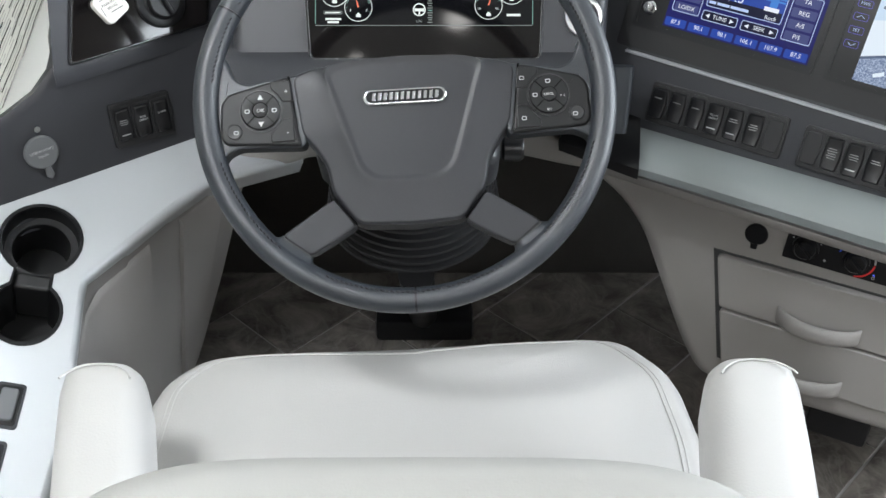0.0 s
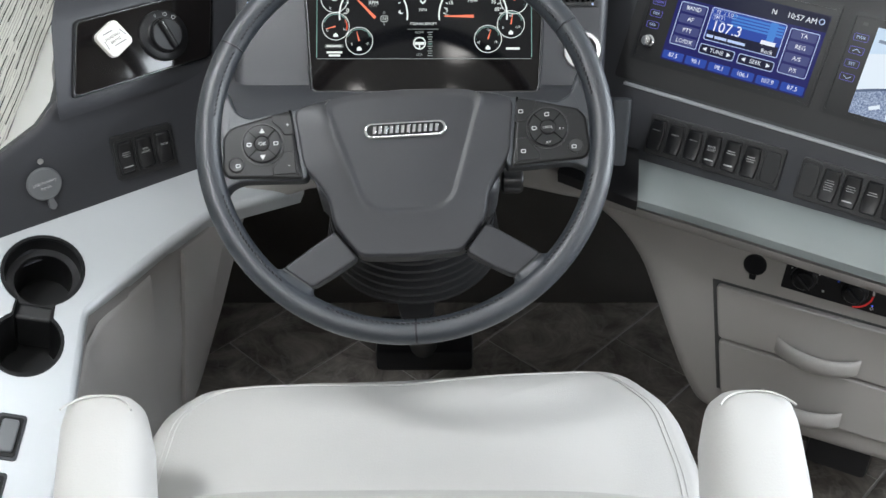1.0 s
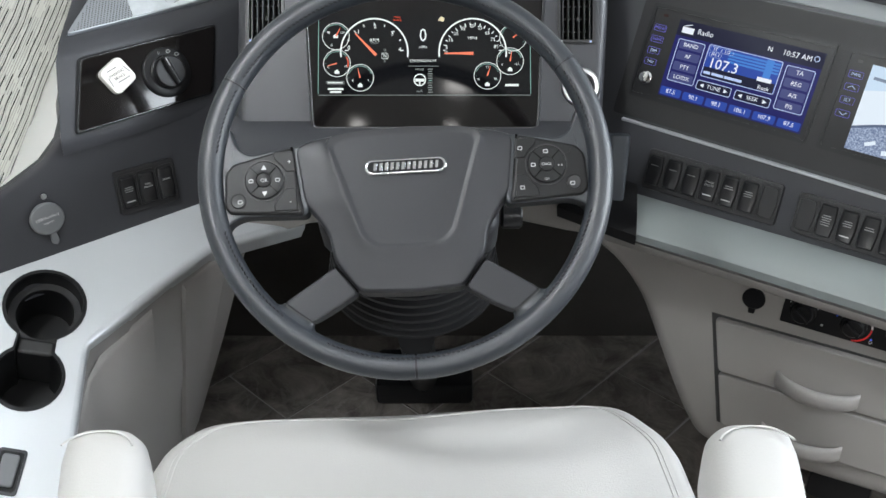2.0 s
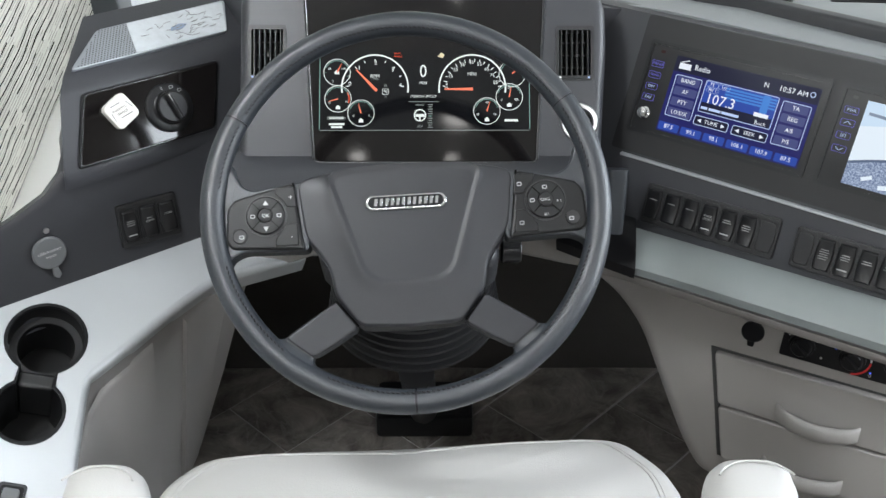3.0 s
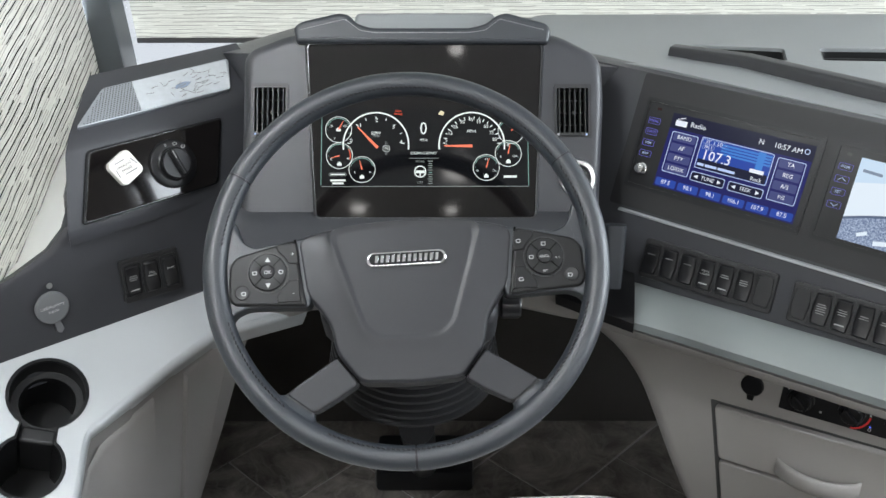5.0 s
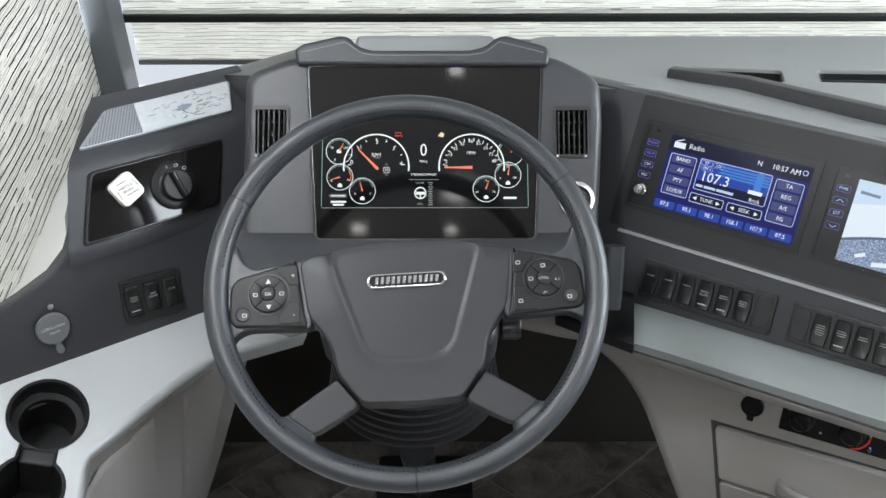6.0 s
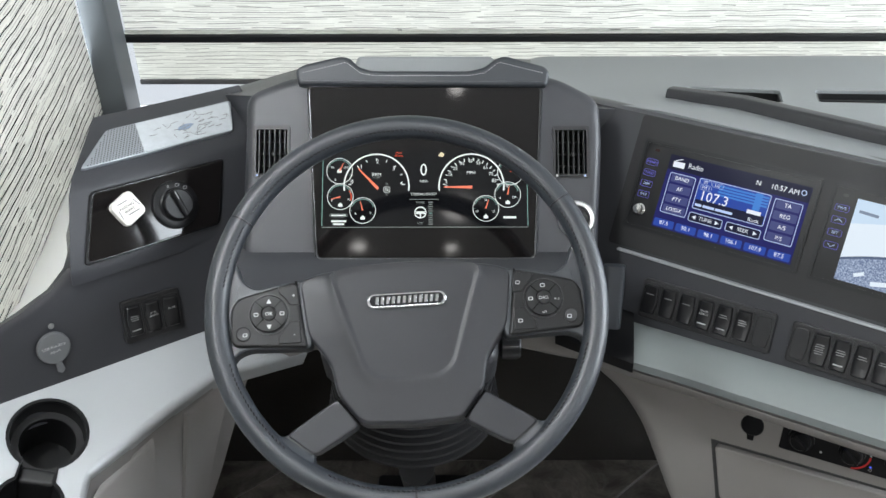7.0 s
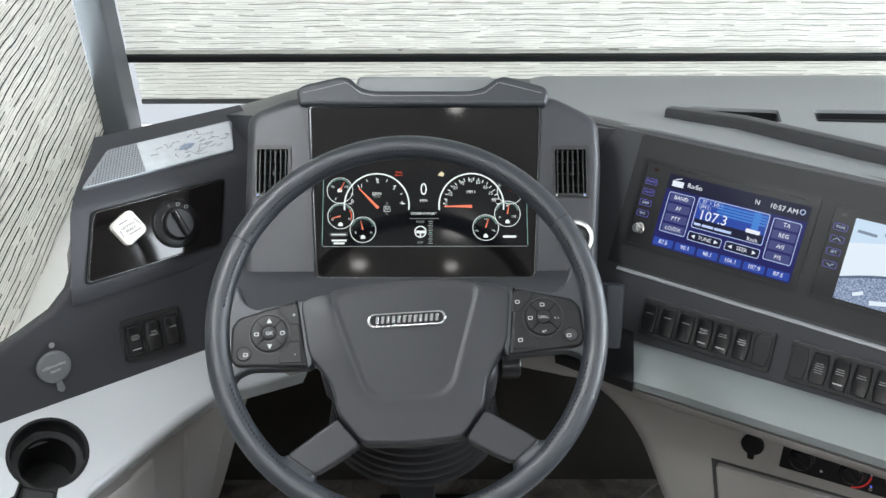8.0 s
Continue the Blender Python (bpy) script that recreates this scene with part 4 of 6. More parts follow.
words("RES", 0.0034, M_PRINT, wheel, dr[0] + 0.015, dr[1] - 0.002, 0.0088)
words("+", 0.008, M_PRINT, wheel, -0.1265, 0.0165, 0.0062), words("-", 0.008, M_PRINT, wheel, -0.1265, -0.0275, 0.0062)


def chevron(parent, u, v, n, turn, size=0.0030):
    part("legend_mark", slab([(-size, -size * 0.8), (size, -size * 0.8), (0, size)], 0, 0.0002), M_PRINT, parent, m=at(u, v, n, turn))


chevron(wheel, dl[0], dl[1] + 0.0145, 0.0088, 0), chevron(wheel, dl[0], dl[1] - 0.0145, 0.0088, 180)
for u, v in ((dl[0] - 0.0145, dl[1]), (dl[0] + 0.0145, dl[1]), (dr[0] - 0.0145, dr[1]), (dr[0], dr[1] + 0.0145), (dl[0] - 0.0275, dl[1] - 0.022), (dr[0] + 0.0275, dr[1] - 0.022), (dr[0] - 0.0275, dr[1] + 0.020), (dr[0] - 0.0275, dr[1] - 0.024)):
    part("legend_mark", hoop(oblong(0.0052, 0.0042, 0.001, 2), oblong(0.0036, 0.0026, 0.0006, 2), 0, 0.0002), M_PRINT, wheel, m=at(u, v, 0.0088 if abs(abs(u) - 0.154) < 0.02 else 0.0062))
emb = part("badge", slab(oblong(0.090, 0.0175, 0.0087, 8), 0.006, 0.0112, 0.0022, 3), M_CHROME, wheel, "polished oval badge frame", m=at(0.0005, 0.0035, -0.0005))
part("badge_field", slab(oblong(0.083, 0.0125, 0.0062, 8), 0.009, 0.0115), M_BLACK, emb)
for i in range(12):
    u = -0.0335 + i * 0.0061
    part("badge_bar", move(slab([(-0.0020, -0.0042), (0.0016, -0.0042), (0.0028, 0.0042), (-0.0008, 0.0042)], 0.0112, 0.0124, 0.0003, 1), at(u, 0)), M_CHROME, emb)

# ---- steering column ----
column = thing("steering_column", pose(-0.041, 1.63, 0.0), "dark steering column with ribbed boot on the floor", "steering column")
CI = Matrix.Translation((0.041, -1.63, 0.0))


def along(a, b):
    """z runs from a to b."""
    d = Vector(b) - Vector(a)
    return Matrix.Translation(a) @ d.to_track_quat("Z", "Y").to_matrix().to_4x4()


up_n = (MWH.to_3x3() @ Vector((0, 0, 1)))
hub_c = Vector((-0.041, 0.980, 0.905))
top_c = hub_c - up_n * 0.03
mid_c = Vector((-0.041, 1.125, 0.715))
shroud = lathe([(0.06, 0.0), (0.065, 0.02), (0.072, 0.05), (0.072, 0.22), (0.055, 0.26)], 32)
part("shroud", shroud, M_PAD, column, m=CI @ along(top_c, mid_c))
part("shroud_wing", move(box(-0.108, 0.108, -0.040, 0.030, 0.06, 0.15, 0.018, 3), Matrix()), M_PAD, column, "switch housing on the column", m=CI @ along(top_c, mid_c))
part("stalk_knob", move(lathe([(0.012, 0), (0.016, 0.003), (0.016, 0.022), (0.013, 0.026)], 20), pose(-0.112, 0.0, 0.11, 0, -90, 0)), M_BLACK, column, m=CI @ along(top_c, mid_c))
boot_prof = []
for i in range(7):
    boot_prof += [(0.112 - 0.002 * i, 0.013 * i), (0.121 - 0.002 * i, 0.013 * i + 0.0055), (0.120 - 0.002 * i, 0.013 * i + 0.009)]
boot_prof += [(0.085, 0.096), (0.05, 0.10)]
part("boot", lathe(boot_prof, 64), M_BOOT, column, "ribbed rubber boot", m=CI @ along((-0.041, 1.185, 0.628), (-0.041, 1.165, 0.715)))
part("lower_tube", lathe([(0.028, 0), (0.028, 0.6)], 24), M_BLACK, column, m=CI @ along((-0.041, 1.66, 0.04), (-0.041, 1.25, 0.46)))
part("floor_plate", box(-0.142 + 0.041, 0.064 + 0.041, -0.01, 0.12, 0.0, 0.055, 0.012), M_BLACK, column)

# lever block on the right of the column
lever = thing("column_lever", pose(0.262, 1.265, 0.685), "black moulded gear lever beside the steering wheel", "lever")
part("lever_grip", sweep([(-0.020, -0.012, 0.030), (-0.019, -0.010, 0.045), (-0.016, 0.004, 0.090), (-0.015, 0.012, 0.118)], rounded([(-0.015, -0.011), (0.015, -0.011), (0.015, 0.011), (-0.015, 0.011)], 0.009, 4), up=(0, -1, 0)), M_LEATHER, lever)
part("lever_stem", lathe([(0.012, 0), (0.012, 0.16)], 16), M_BLACK, lever, m=along((-0.02, 0.0, 0.04), (-0.17, -0.02, 0.06)))

# ---- driver's seat ----
seat = thing("driver_seat", pose(-0.034, 0.74, 0.0), "white leather captain's seat with padded armrests", "seat")
SI = Matrix.Translation((0.034, -0.74, 0.0))


def cushion(outline, z0, z1, crown, bulge, n=9):
    """A pillow with that plan: full sides, crowned top."""
    bm = bmesh.new()
    cx, cy = sum(p[0] for p in outline) / len(outline), sum(p[1] for p in outline) / len(outline)
    rows = []
    for k in range(n):
        a = math.pi * k / (n - 1) - math.pi / 2
        rows.append((z0 + (z1 - z0) * (0.5 + 0.5 * math.sin(a)), -bulge + bulge * math.cos(a)))
    rings = []
    for z, off in rows:
        ring = []
        for x, y in outline:
            d = Vector((x - cx, y - cy))
            l = d.length
            d = d * ((l + off) / l)
            ring.append(bm.verts.new((cx + d.x, cy + d.y, z)))
        rings.append(ring)
    m = len(outline)
    for a, b in zip(rings, rings[1:]):
        for i in range(m):
            bm.faces.new((a[i - 1], a[i], b[i], b[i - 1]))
    last = rings[-1]
    for s in (0.88, 0.7, 0.45, 0.2):
        nxt = [bm.verts.new((cx + (v.co.x - cx) * s, cy + (v.co.y - cy) * s, z1 + crown * (1 - s ** 2))) for v in rings[-1]]
        for i in range(m):
            bm.faces.new((last[i - 1], last[i], nxt[i], nxt[i - 1]))
        last = nxt
    bm.faces.new(last)
    bm.faces.new(rings[0][::-1])
    return bm


SEAT_Z = 0.545
cush_out = rounded([(0.295, 0.50), (0.316, 0.82), (0.304, 0.945), (0.248, 1.016), (0.10, 1.016), (-0.03, 1.010), (-0.16, 1.000), (-0.27, 0.988), (-0.325, 0.975), (-0.368, 0.92), (-0.370, 0.82), (-0.358, 0.50)], 0.03, 4)
part("seat_cushion", cushion(cush_out, 0.40, SEAT_Z, 0.018, 0.030), M_WHITE_LEATHER, seat, m=SI)
sw_ = []
scx, scy = sum(p[0] for p in cush_out) / len(cush_out), sum(p[1] for p in cush_out) / len(cush_out)
inset = []
for x, y in cush_out:
    far = math.hypot(x - scx, y - scy)
    inset.append((scx + (x - scx) * (1 - 0.032 / far) * 0.985, scy + (y - scy) * (1 - 0.032 / far) * 0.985))
for off in (0.0, 0.006):
    path3 = [(x - math.copysign(off, x + 0.034), y, SEAT_Z + 0.0004 + off * 0.15) for x, y in inset]
    part("piping", sweep(path3, disc(0.0013, 6), closed=True), M_WHITE_LEATHER, seat, "sewn edge seam", m=SI)
back_sec = []
for z, y, half, dep in ((0.50, 0.50, 0.25, 0.075), (0.60, 0.475, 0.27, 0.085), (0.72, 0.455, 0.275, 0.085), (0.80, 0.448, 0.268, 0.078), (0.845, 0.446, 0.250, 0.066), (0.868, 0.446, 0.225, 0.048), (0.878, 0.446, 0.19, 0.022)):
    back_sec.append([(-0.018 + half * math.copysign(abs(math.cos(a)) ** 0.45, math.cos(a)), y + dep * math.copysign(abs(math.sin(a)) ** 0.7, math.sin(a)), z + 0.012 * (1 - abs(math.cos(a)) ** 2) * (1 if z > 0.8 else 0)) for a in (2 * math.pi * i / 48 for i in range(48))])
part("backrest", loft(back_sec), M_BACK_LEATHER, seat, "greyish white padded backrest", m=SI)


def armrest(cx, tip, half, lean, z):
    secs = []
    for y, h, zz, th in ((tip + 0.002, half * 0.50, z - 0.026, 0.018), (tip - 0.005, half * 0.74, z - 0.018, 0.030), (tip - 0.016, half * 0.90, z - 0.011, 0.040), (tip - 0.045, half * 0.99, z - 0.006, 0.048), (tip - 0.11, half, z - 0.001, 0.052), (tip - 0.2, half, z, 0.052), (tip - 0.40, half * 0.95, z - 0.004, 0.05)):
        c = cx + lean * (tip - y)
        secs.append([(c + h * math.copysign(abs(math.cos(a)) ** 0.6, math.cos(a)), y, zz - th + th * math.copysign(abs(math.sin(a)) ** 0.7, math.sin(a))) for a in (2 * math.pi * i / 32 for i in range(32))])
    return loft(secs)


part("armrest", armrest(-0.355, 0.790, 0.0475, 0.25, 0.722), M_WHITE_LEATHER, seat, "padded white leather armrest", m=SI)
part("armrest", armrest(0.323, 0.797, 0.0510, -0.17, 0.722), M_WHITE_LEATHER, seat, "padded white leather armrest", m=SI)
for cx, tip, half, lean in ((-0.355, 0.790, 0.0475, 0.25), (0.323, 0.797, 0.0510, -0.17)):
    seam = [(cx + lean * 0.02 + half * 0.80 * math.cos(radians(a)), tip - 0.052 + 0.036 * math.sin(radians(a)), 0.7165 - 0.004 * math.sin(radians(a))) for a in range(20, 161, 10)]
    part("piping", sweep(seam, disc(0.0012, 6)), M_WHITE_LEATHER, seat, "sewn seam round the armrest tip", m=SI)
part("seat_base", box(-0.26, 0.19, 0.50, 0.88, 0.10, 0.42, 0.02), M_BLACK, seat, m=SI)
part("pedestal", box(-0.2, 0.13, 0.55, 0.83, 0.0, 0.12, 0.01), M_BLACK, seat, m=SI)
for sx in (-0.32, 0.26):
    part("arm_bracket", box(sx, sx + 0.04, 0.42, 0.48, 0.44, 0.66, 0.01), M_BLACK, seat, m=SI)

# ---- instrument cluster ----
cluster = thing("instrument_cluster", MC_W, "glossy black instrument panel with lit digital gauges", "instrument panel")
glass_out = rounded([(-0.1705, 0.251), (0.1695, 0.251), (0.158, -0.002), (-0.156, -0.002)][::-1], 0.008, 4)
part("bezel", slab([(x * 1.028, 0.1245 + (y - 0.1245) * 1.035) for x, y in glass_out], -0.02, 0.0045, 0.003, 2), M_BLACK, cluster, "dark frame")
part("edge_trim", hoop([(x * 1.009, 0.1245 + (y - 0.1245) * 1.012) for x, y in glass_out], [(x * 1.003, 0.1245 + (y - 0.1245) * 1.004) for x, y in glass_out], 0.0, 0.0062), M_EDGE, cluster, "thin bright metal edge carrying the rim highlight")
part("cover_glass", slab(glass_out, -0.01, 0.0058, 0.0008, 1), M_GLOSS, cluster, "reflective piano-black cover")
screen = part("display", slab([(-0.1505, 0.042), (0.150, 0.042), (0.152, 0.157), (-0.152, 0.157)], 0.004, 0.0062), M_NIGHT, cluster, "lit display")
GN = 0.0064


def cu(x):
    return -0.1505 + (x - 93) * 0.0002777


def cv(y):
    return 0.042 + (455 - y) * 0.000282


def arc(r0, r1, a0, a1, n=40):
    bm = bmesh.new()
    ins, outs = [], []
    for i in range(n + 1):
        a = radians(a0 + (a1 - a0) * i / n)
        ins.append([bm.verts.new((r0 * math.cos(a), r0 * math.sin(a), z)) for z in (0, 0.0002)])
        outs.append([bm.verts.new((r1 * math.cos(a), r1 * math.sin(a), z)) for z in (0, 0.0002)])
    for i in range(n):
        bm.faces.new((ins[i][1], ins[i + 1][1], outs[i + 1][1], outs[i][1]))
        bm.faces.new((ins[i][0], outs[i][0], outs[i + 1][0], ins[i + 1][0]))
    return bm


def gauge(x, y, r, a0, a1, ticks, tick_mat=None, needle=None, length=0.8):
    g = part("gauge_ring", arc(r * 0.955, r, a0, a1), G_WHITE, screen, m=at(cu(x), cv(y), GN))
    for k in range(ticks + 1):
        a = a0 + (a1 - a0) * (0.06 + 0.88 * k / ticks)
        l = 0.10 if k % 2 == 0 else 0.07
        part("tick", move(box(r * (0.86 - l), r * 0.86, -r * 0.012, r * 0.012, 0, 0.0002), at(0, 0, 0, a)), tick_mat or G_WHITE, g)
    if needle is not None:
        part("needle", move(slab([(0, -r * 0.055), (r * length, -r * 0.015), (r * length, r * 0.015), (0, r * 0.055)], 0.0003, 0.0006), at(0, 0, 0, needle)), G_NEEDLE, g, "glowing orange needle")
    return g


R_BIG, R_SMALL = 0.0485, 0.0193
tach = gauge(380, 238, R_BIG, -8, 188, 8, needle=None)
part("needle", slab([(0.0, -0.0022), (0.042, -0.0008), (0.042, 0.0008), (0.0, 0.0022)], 0.0003, 0.0006), G_NEEDLE, tach, "glowing orange needle", m=at(0.0025, -0.004, 0, 134))
for a, s in ((170, "0"), (128, "1"), (88, "2"), (46, "3"), (6, "4")):
    words(s, 0.0085, G_WHITE, screen, cu(380) + 0.0365 * math.cos(radians(a)), cv(238) + 0.0365 * math.sin(radians(a)), GN)
words("RPM", 0.0072, G_WHITE, screen, cu(380), cv(178), GN), words("x1000", 0.0042, G_SOFT, screen, cu(380), cv(192), GN)
words("D", 0.005, G_SOFT, screen, cu(434), cv(227), GN), words("N", 0.0065, G_WHITE, screen, cu(434), cv(256), GN), words("R", 0.005, G_SOFT, screen, cu(434), cv(283), GN)
part("gear_box", hoop(oblong(0.0095, 0.0085, 0.002, 3), oblong(0.0083, 0.0073, 0.0015, 3), 0, 0.0002), G_WHITE, screen, m=at(cu(434), cv(256), GN))
speed = gauge(880, 238, R_BIG, -8, 188, 17)
part("needle", slab([(0.0, -0.0022), (0.041, -0.0008), (0.041, 0.0008), (0.0, 0.0022)], 0.0003, 0.0006), G_NEEDLE, speed, "glowing orange needle", m=at(0.001, -0.0015, 0, 180))
for x, y, s in ((748, 240, "0"), (748, 215, "5"), (768, 178, "15"), (795, 145, "25"), (831, 120, "35"), (875, 107, "45"), (917, 117, "55"), (955, 142, "65"), (983, 175, "75"), (1000, 210, "85")):
    words(s, 0.0070, G_WHITE, screen, cu(x), cv(y), GN)
words("MPH", 0.0065, G_WHITE, screen, cu(878), cv(168), GN)
words("0", 0.026, G_WHITE, screen, cu(628), cv(155), GN, squash=0.85), words("MPH", 0.0055, G_WHITE, screen, cu(628), cv(213), GN)
words("STEERING EFFORT", 0.0051, G_WHITE, screen, cu(629), cv(281), GN, squash=0.9)
bar(0.043, 0.0007, G_SOFT, screen, cu(629), cv(307), GN)
words("MORE", 0.0045, G_SOFT, screen, cu(610), cv(324), GN), words("LESS", 0.0045, G_SOFT, screen, cu(610), cv(432), GN)
part("wheel_symbol", arc(0.0072, 0.0088, 0, 360), G_WHITE, screen, m=at(cu(611), cv(376), GN))
bar(0.013, 0.004, G_WHITE, screen, cu(611), cv(377), GN), bar(0.002, 0.006, G_WHITE, screen, cu(611), cv(390), GN)
for k in range(11):
    bar(0.0072 if k % 2 == 0 else 0.005, 0.0011, G_TEAL if k == 5 else G_SOFT, screen, cu(664), cv(322 + 11.5 * k), GN, name="scale_mark")
for x, y, nd, red in ((185, 158, 62, 0), (190, 293, 195, 1), (308, 365, 105, 0), (955, 355, 72, 0), (1070, 283, 80, 0), (1085, 165, 40, 0)):
    g = gauge(x, y, R_SMALL, 0, 360, 2, G_TEAL, nd, 0.72)
    part("tick_arc", arc(R_SMALL * 0.84, R_SMALL * 0.88, 20, 160), G_TEAL, g)
    if red:
        part("red_arc", arc(R_SMALL * 0.78, R_SMALL * 0.86, -20, 35), G_RED, g)
for s, x, y in (("75", 147, 140), ("150", 218, 140), ("0", 163, 203), ("C", 147, 312), ("H", 234, 308), ("E", 270, 380), ("F", 350, 380), ("10", 907, 372), ("16", 995, 370), ("13", 955, 312), ("0", 1030, 300), ("120", 1104, 297), ("60", 1070, 240)):
    words(s, 0.0046, G_WHITE, screen, cu(x), cv(y), GN)
for x, y in ((184, 160), (190, 338), (308, 405), (955, 400), (1070, 326)):
    bar(0.0065, 0.004, G_WHITE, screen, cu(x), cv(y), GN, name="gauge_symbol"), bar(0.003, 0.0016, G_WHITE, screen, cu(x), cv(y - 10), GN, name="gauge_symbol")
part("fuel_note_frame", hoop(oblong(0.026, 0.0048, 0.002, 3), oblong(0.0248, 0.0036, 0.0015, 3), 0, 0.0002), G_SOFT, screen, m=at(cu(181), cv(390), GN))
bar(0.021, 0.0018, G_WHITE, screen, cu(181), cv(390), GN), bar(0.022, 0.0028, G_WHITE, screen, cu(183), cv(421), GN), bar(0.016, 0.0028, G_WHITE, screen, cu(183), cv(436), GN)
bar(0.019, 0.0032, G_WHITE, screen, cu(1080), cv(402), GN)
words("PARK", 0.0040, G_RED, screen, cu(497), cv(63), GN), words("BRAKE", 0.0040, G_RED, screen, cu(497), cv(78), GN)
part("engine_lamp", slab(rounded([(-0.005, -0.002), (0.003, -0.004), (0.005, 0.001), (0.0, 0.004)], 0.001, 2), 0, 0.0002), glow("amber_lamp", (1.0, 0.9, 0.6), 0.8), screen, m=at(cu(720), cv(72), GN))
for u in (-0.1497, 0.1495):
    bar(0.0009, 0.108, G_TEAL, screen, u, 0.0985, GN, -0.6 if u < 0 else 0.6, name="screen_edge")
bar(0.299, 0.0008, G_SOFT, screen, 0, 0.0428, GN, name="screen_edge")

# ---- air vents beside the cluster ----
for cx, cy, turn in VENTS:
    vent = thing("air_vent", MC_W @ at(cx, cy, 0.0005, 0), "black slatted air vent in the dashboard", "air vent", group="dash air vents")
    part("frame", hoop(oblong(0.0545, 0.0775, 0.003, 3), oblong(0.0455, 0.0655, 0.002, 3), -0.004, 0.0025), M_BEZEL, vent)
    # Near-black sheet on the well's floor puts the vent's inner shade into colour.
    part("backing", slab(oblong(0.0465, 0.0685, 0.002, 3), -0.0298, -0.026), M_VOID, vent)
    for k in range(6):
        part("slat", move(box(-0.0010, 0.0010, -0.033, 0.033, -0.014, 0.0008, 0.0004, 1), at(-0.0190 + 0.0076 * k, 0, 0)), M_BEZEL, vent)
    for k in range(3):
        part("cross_slat", box(-0.023, 0.023, -0.0008, 0.0008, -0.018, -0.0145), M_BEZEL, vent, m=at(0, -0.018 + 0.018 * k))
    part("slide_tab", box(-0.0022, 0.0022, -0.003, 0.003, -0.003, 0.0030, 0.0008, 1), M_BEZEL, vent, m=at(0.002, -0.004))
    part("thumb_wheel", box(-0.018, 0.014, -0.0375, -0.0335, 0.0, 0.004, 0.001, 1), M_BEZEL, vent)
    bar(0.003, 0.003, G_LINE, vent, 0.020 if cx > 0 else -0.021, -0.0355, 0.0027, name="indicator")
    bar(0.003, 0.003, M_PRINT, vent, -0.021 if cx > 0 else 0.020, -0.0355, 0.0027, name="indicator")

ignition = thing("ignition_ring", MC_W @ at(0.221, 0.055, -0.002), "bright metal ignition lock ring", "ignition lock")
part("ring", lathe([(0.0275, -0.004), (0.0275, 0.004), (0.0255, 0.0075), (0.020, 0.008), (0.0185, 0.005), (0.0182, 0.001)], 36), M_STEEL, ignition)
part("lock_barrel", lathe([(0.0178, -0.002), (0.0178, 0.003), (0.016, 0.0042), (0.001, 0.0044)], 28), M_BLACK, ignition)
part("key_slot", box(-0.0012, 0.0012, -0.006, 0.006, 0.0035, 0.005), M_STEEL, ignition)

# ---- headlamp and parking brake panel ----
ML1_W = panel_pose((-0.514, 1.288, 0.800), 41, 66.5)
lamp_panel = thing("light_switch_panel", ML1_W, "piano-black trapezoid panel with headlamp knob", "switch panel")
gp = rounded([(-0.001, 0.001), (0.2125, 0.001), (0.2505, 0.0935), (0.037, 0.0955)], 0.008, 4)
part("panel_rim", slab([(0.1245 + (x - 0.1245) * 1.035, 0.048 + (y - 0.048) * 1.07) for x, y in gp], -0.006, 0.0032, 0.002, 2), M_BLACK, lamp_panel)
part("panel_face", slab(gp, -0.004, 0.0044, 0.0014, 2), M_GLOSS, lamp_panel, "glossy black face")
part("panel_edge", hoop([(0.1245 + (x - 0.1245) * 1.006, 0.048 + (y - 0.048) * 1.013) for x, y in gp], [(0.1245 + (x - 0.1245) * 1.0, 0.048 + (y - 0.048) * 1.0) for x, y in gp], 0.002, 0.0047), M_EDGE, lamp_panel, "thin bright hoop carrying the panel's edge highlight")
kx, ky = 0.1525, 0.0470
knob = part("knob", lathe([(0.037, 0.0), (0.0365, 0.005), (0.034, 0.0065), (0.026, 0.0065), (0.0235, 0.0085), (0.0235, 0.016), (0.0215, 0.0185), (0.001, 0.0185)], 40), M_BLACK, lamp_panel, "rotary headlamp knob", m=at(kx, ky, 0.004))
part("knob_grip", slab(oblong(0.0085, 0.044, 0.004, 4), 0.015, 0.026, 0.003, 3), M_BLACK, knob, m=at(0, 0, 0, 14))
part("pointer", box(-0.0006, 0.0006, 0.008, 0.020, 0.026, 0.0263), M_PRINT, knob, m=at(0, 0, 0, 14))
words("0", 0.0065, M_PRINT, knob, -0.005, 0.0295, 0.0066, 10)
for dx, dy in ((0.010, 0.0285), (0.0215, 0.0215)):
    part("knob_symbol", hoop(oblong(0.0065, 0.005, 0.002, 2), oblong(0.0047, 0.0032, 0.001, 2), 0, 0.0002), M_PRINT, knob, m=at(dx, dy, 0.0066))
brake = part("parking_brake_valve", slab(oblong(0.041, 0.041, 0.008, 5), 0.004, 0.0155, 0.002, 2), M_STICKER, lamp_panel, "cream diamond-shaped parking brake knob", m=at(0.0775, 0.0610, 0, 26))
part("valve_stem", lathe([(0.012, -0.008), (0.012, 0.004)], 20), M_BLACK, brake)
for tx, sz, dv, tn in (("PARKING", 0.0058, 0.004, 0), ("BRAKE", 0.0058, -0.0025, 0)):
    words(tx, sz, M_INK, brake, 0.0, dv, 0.0157, -12 + tn)
bar(0.020, 0.0016, M_PRINT_DIM, brake, 0.0025, -0.009, 0.0157, -12), bar(0.016, 0.0016, M_PRINT_DIM, brake, -0.002, 0.0125, 0.0157, -12)
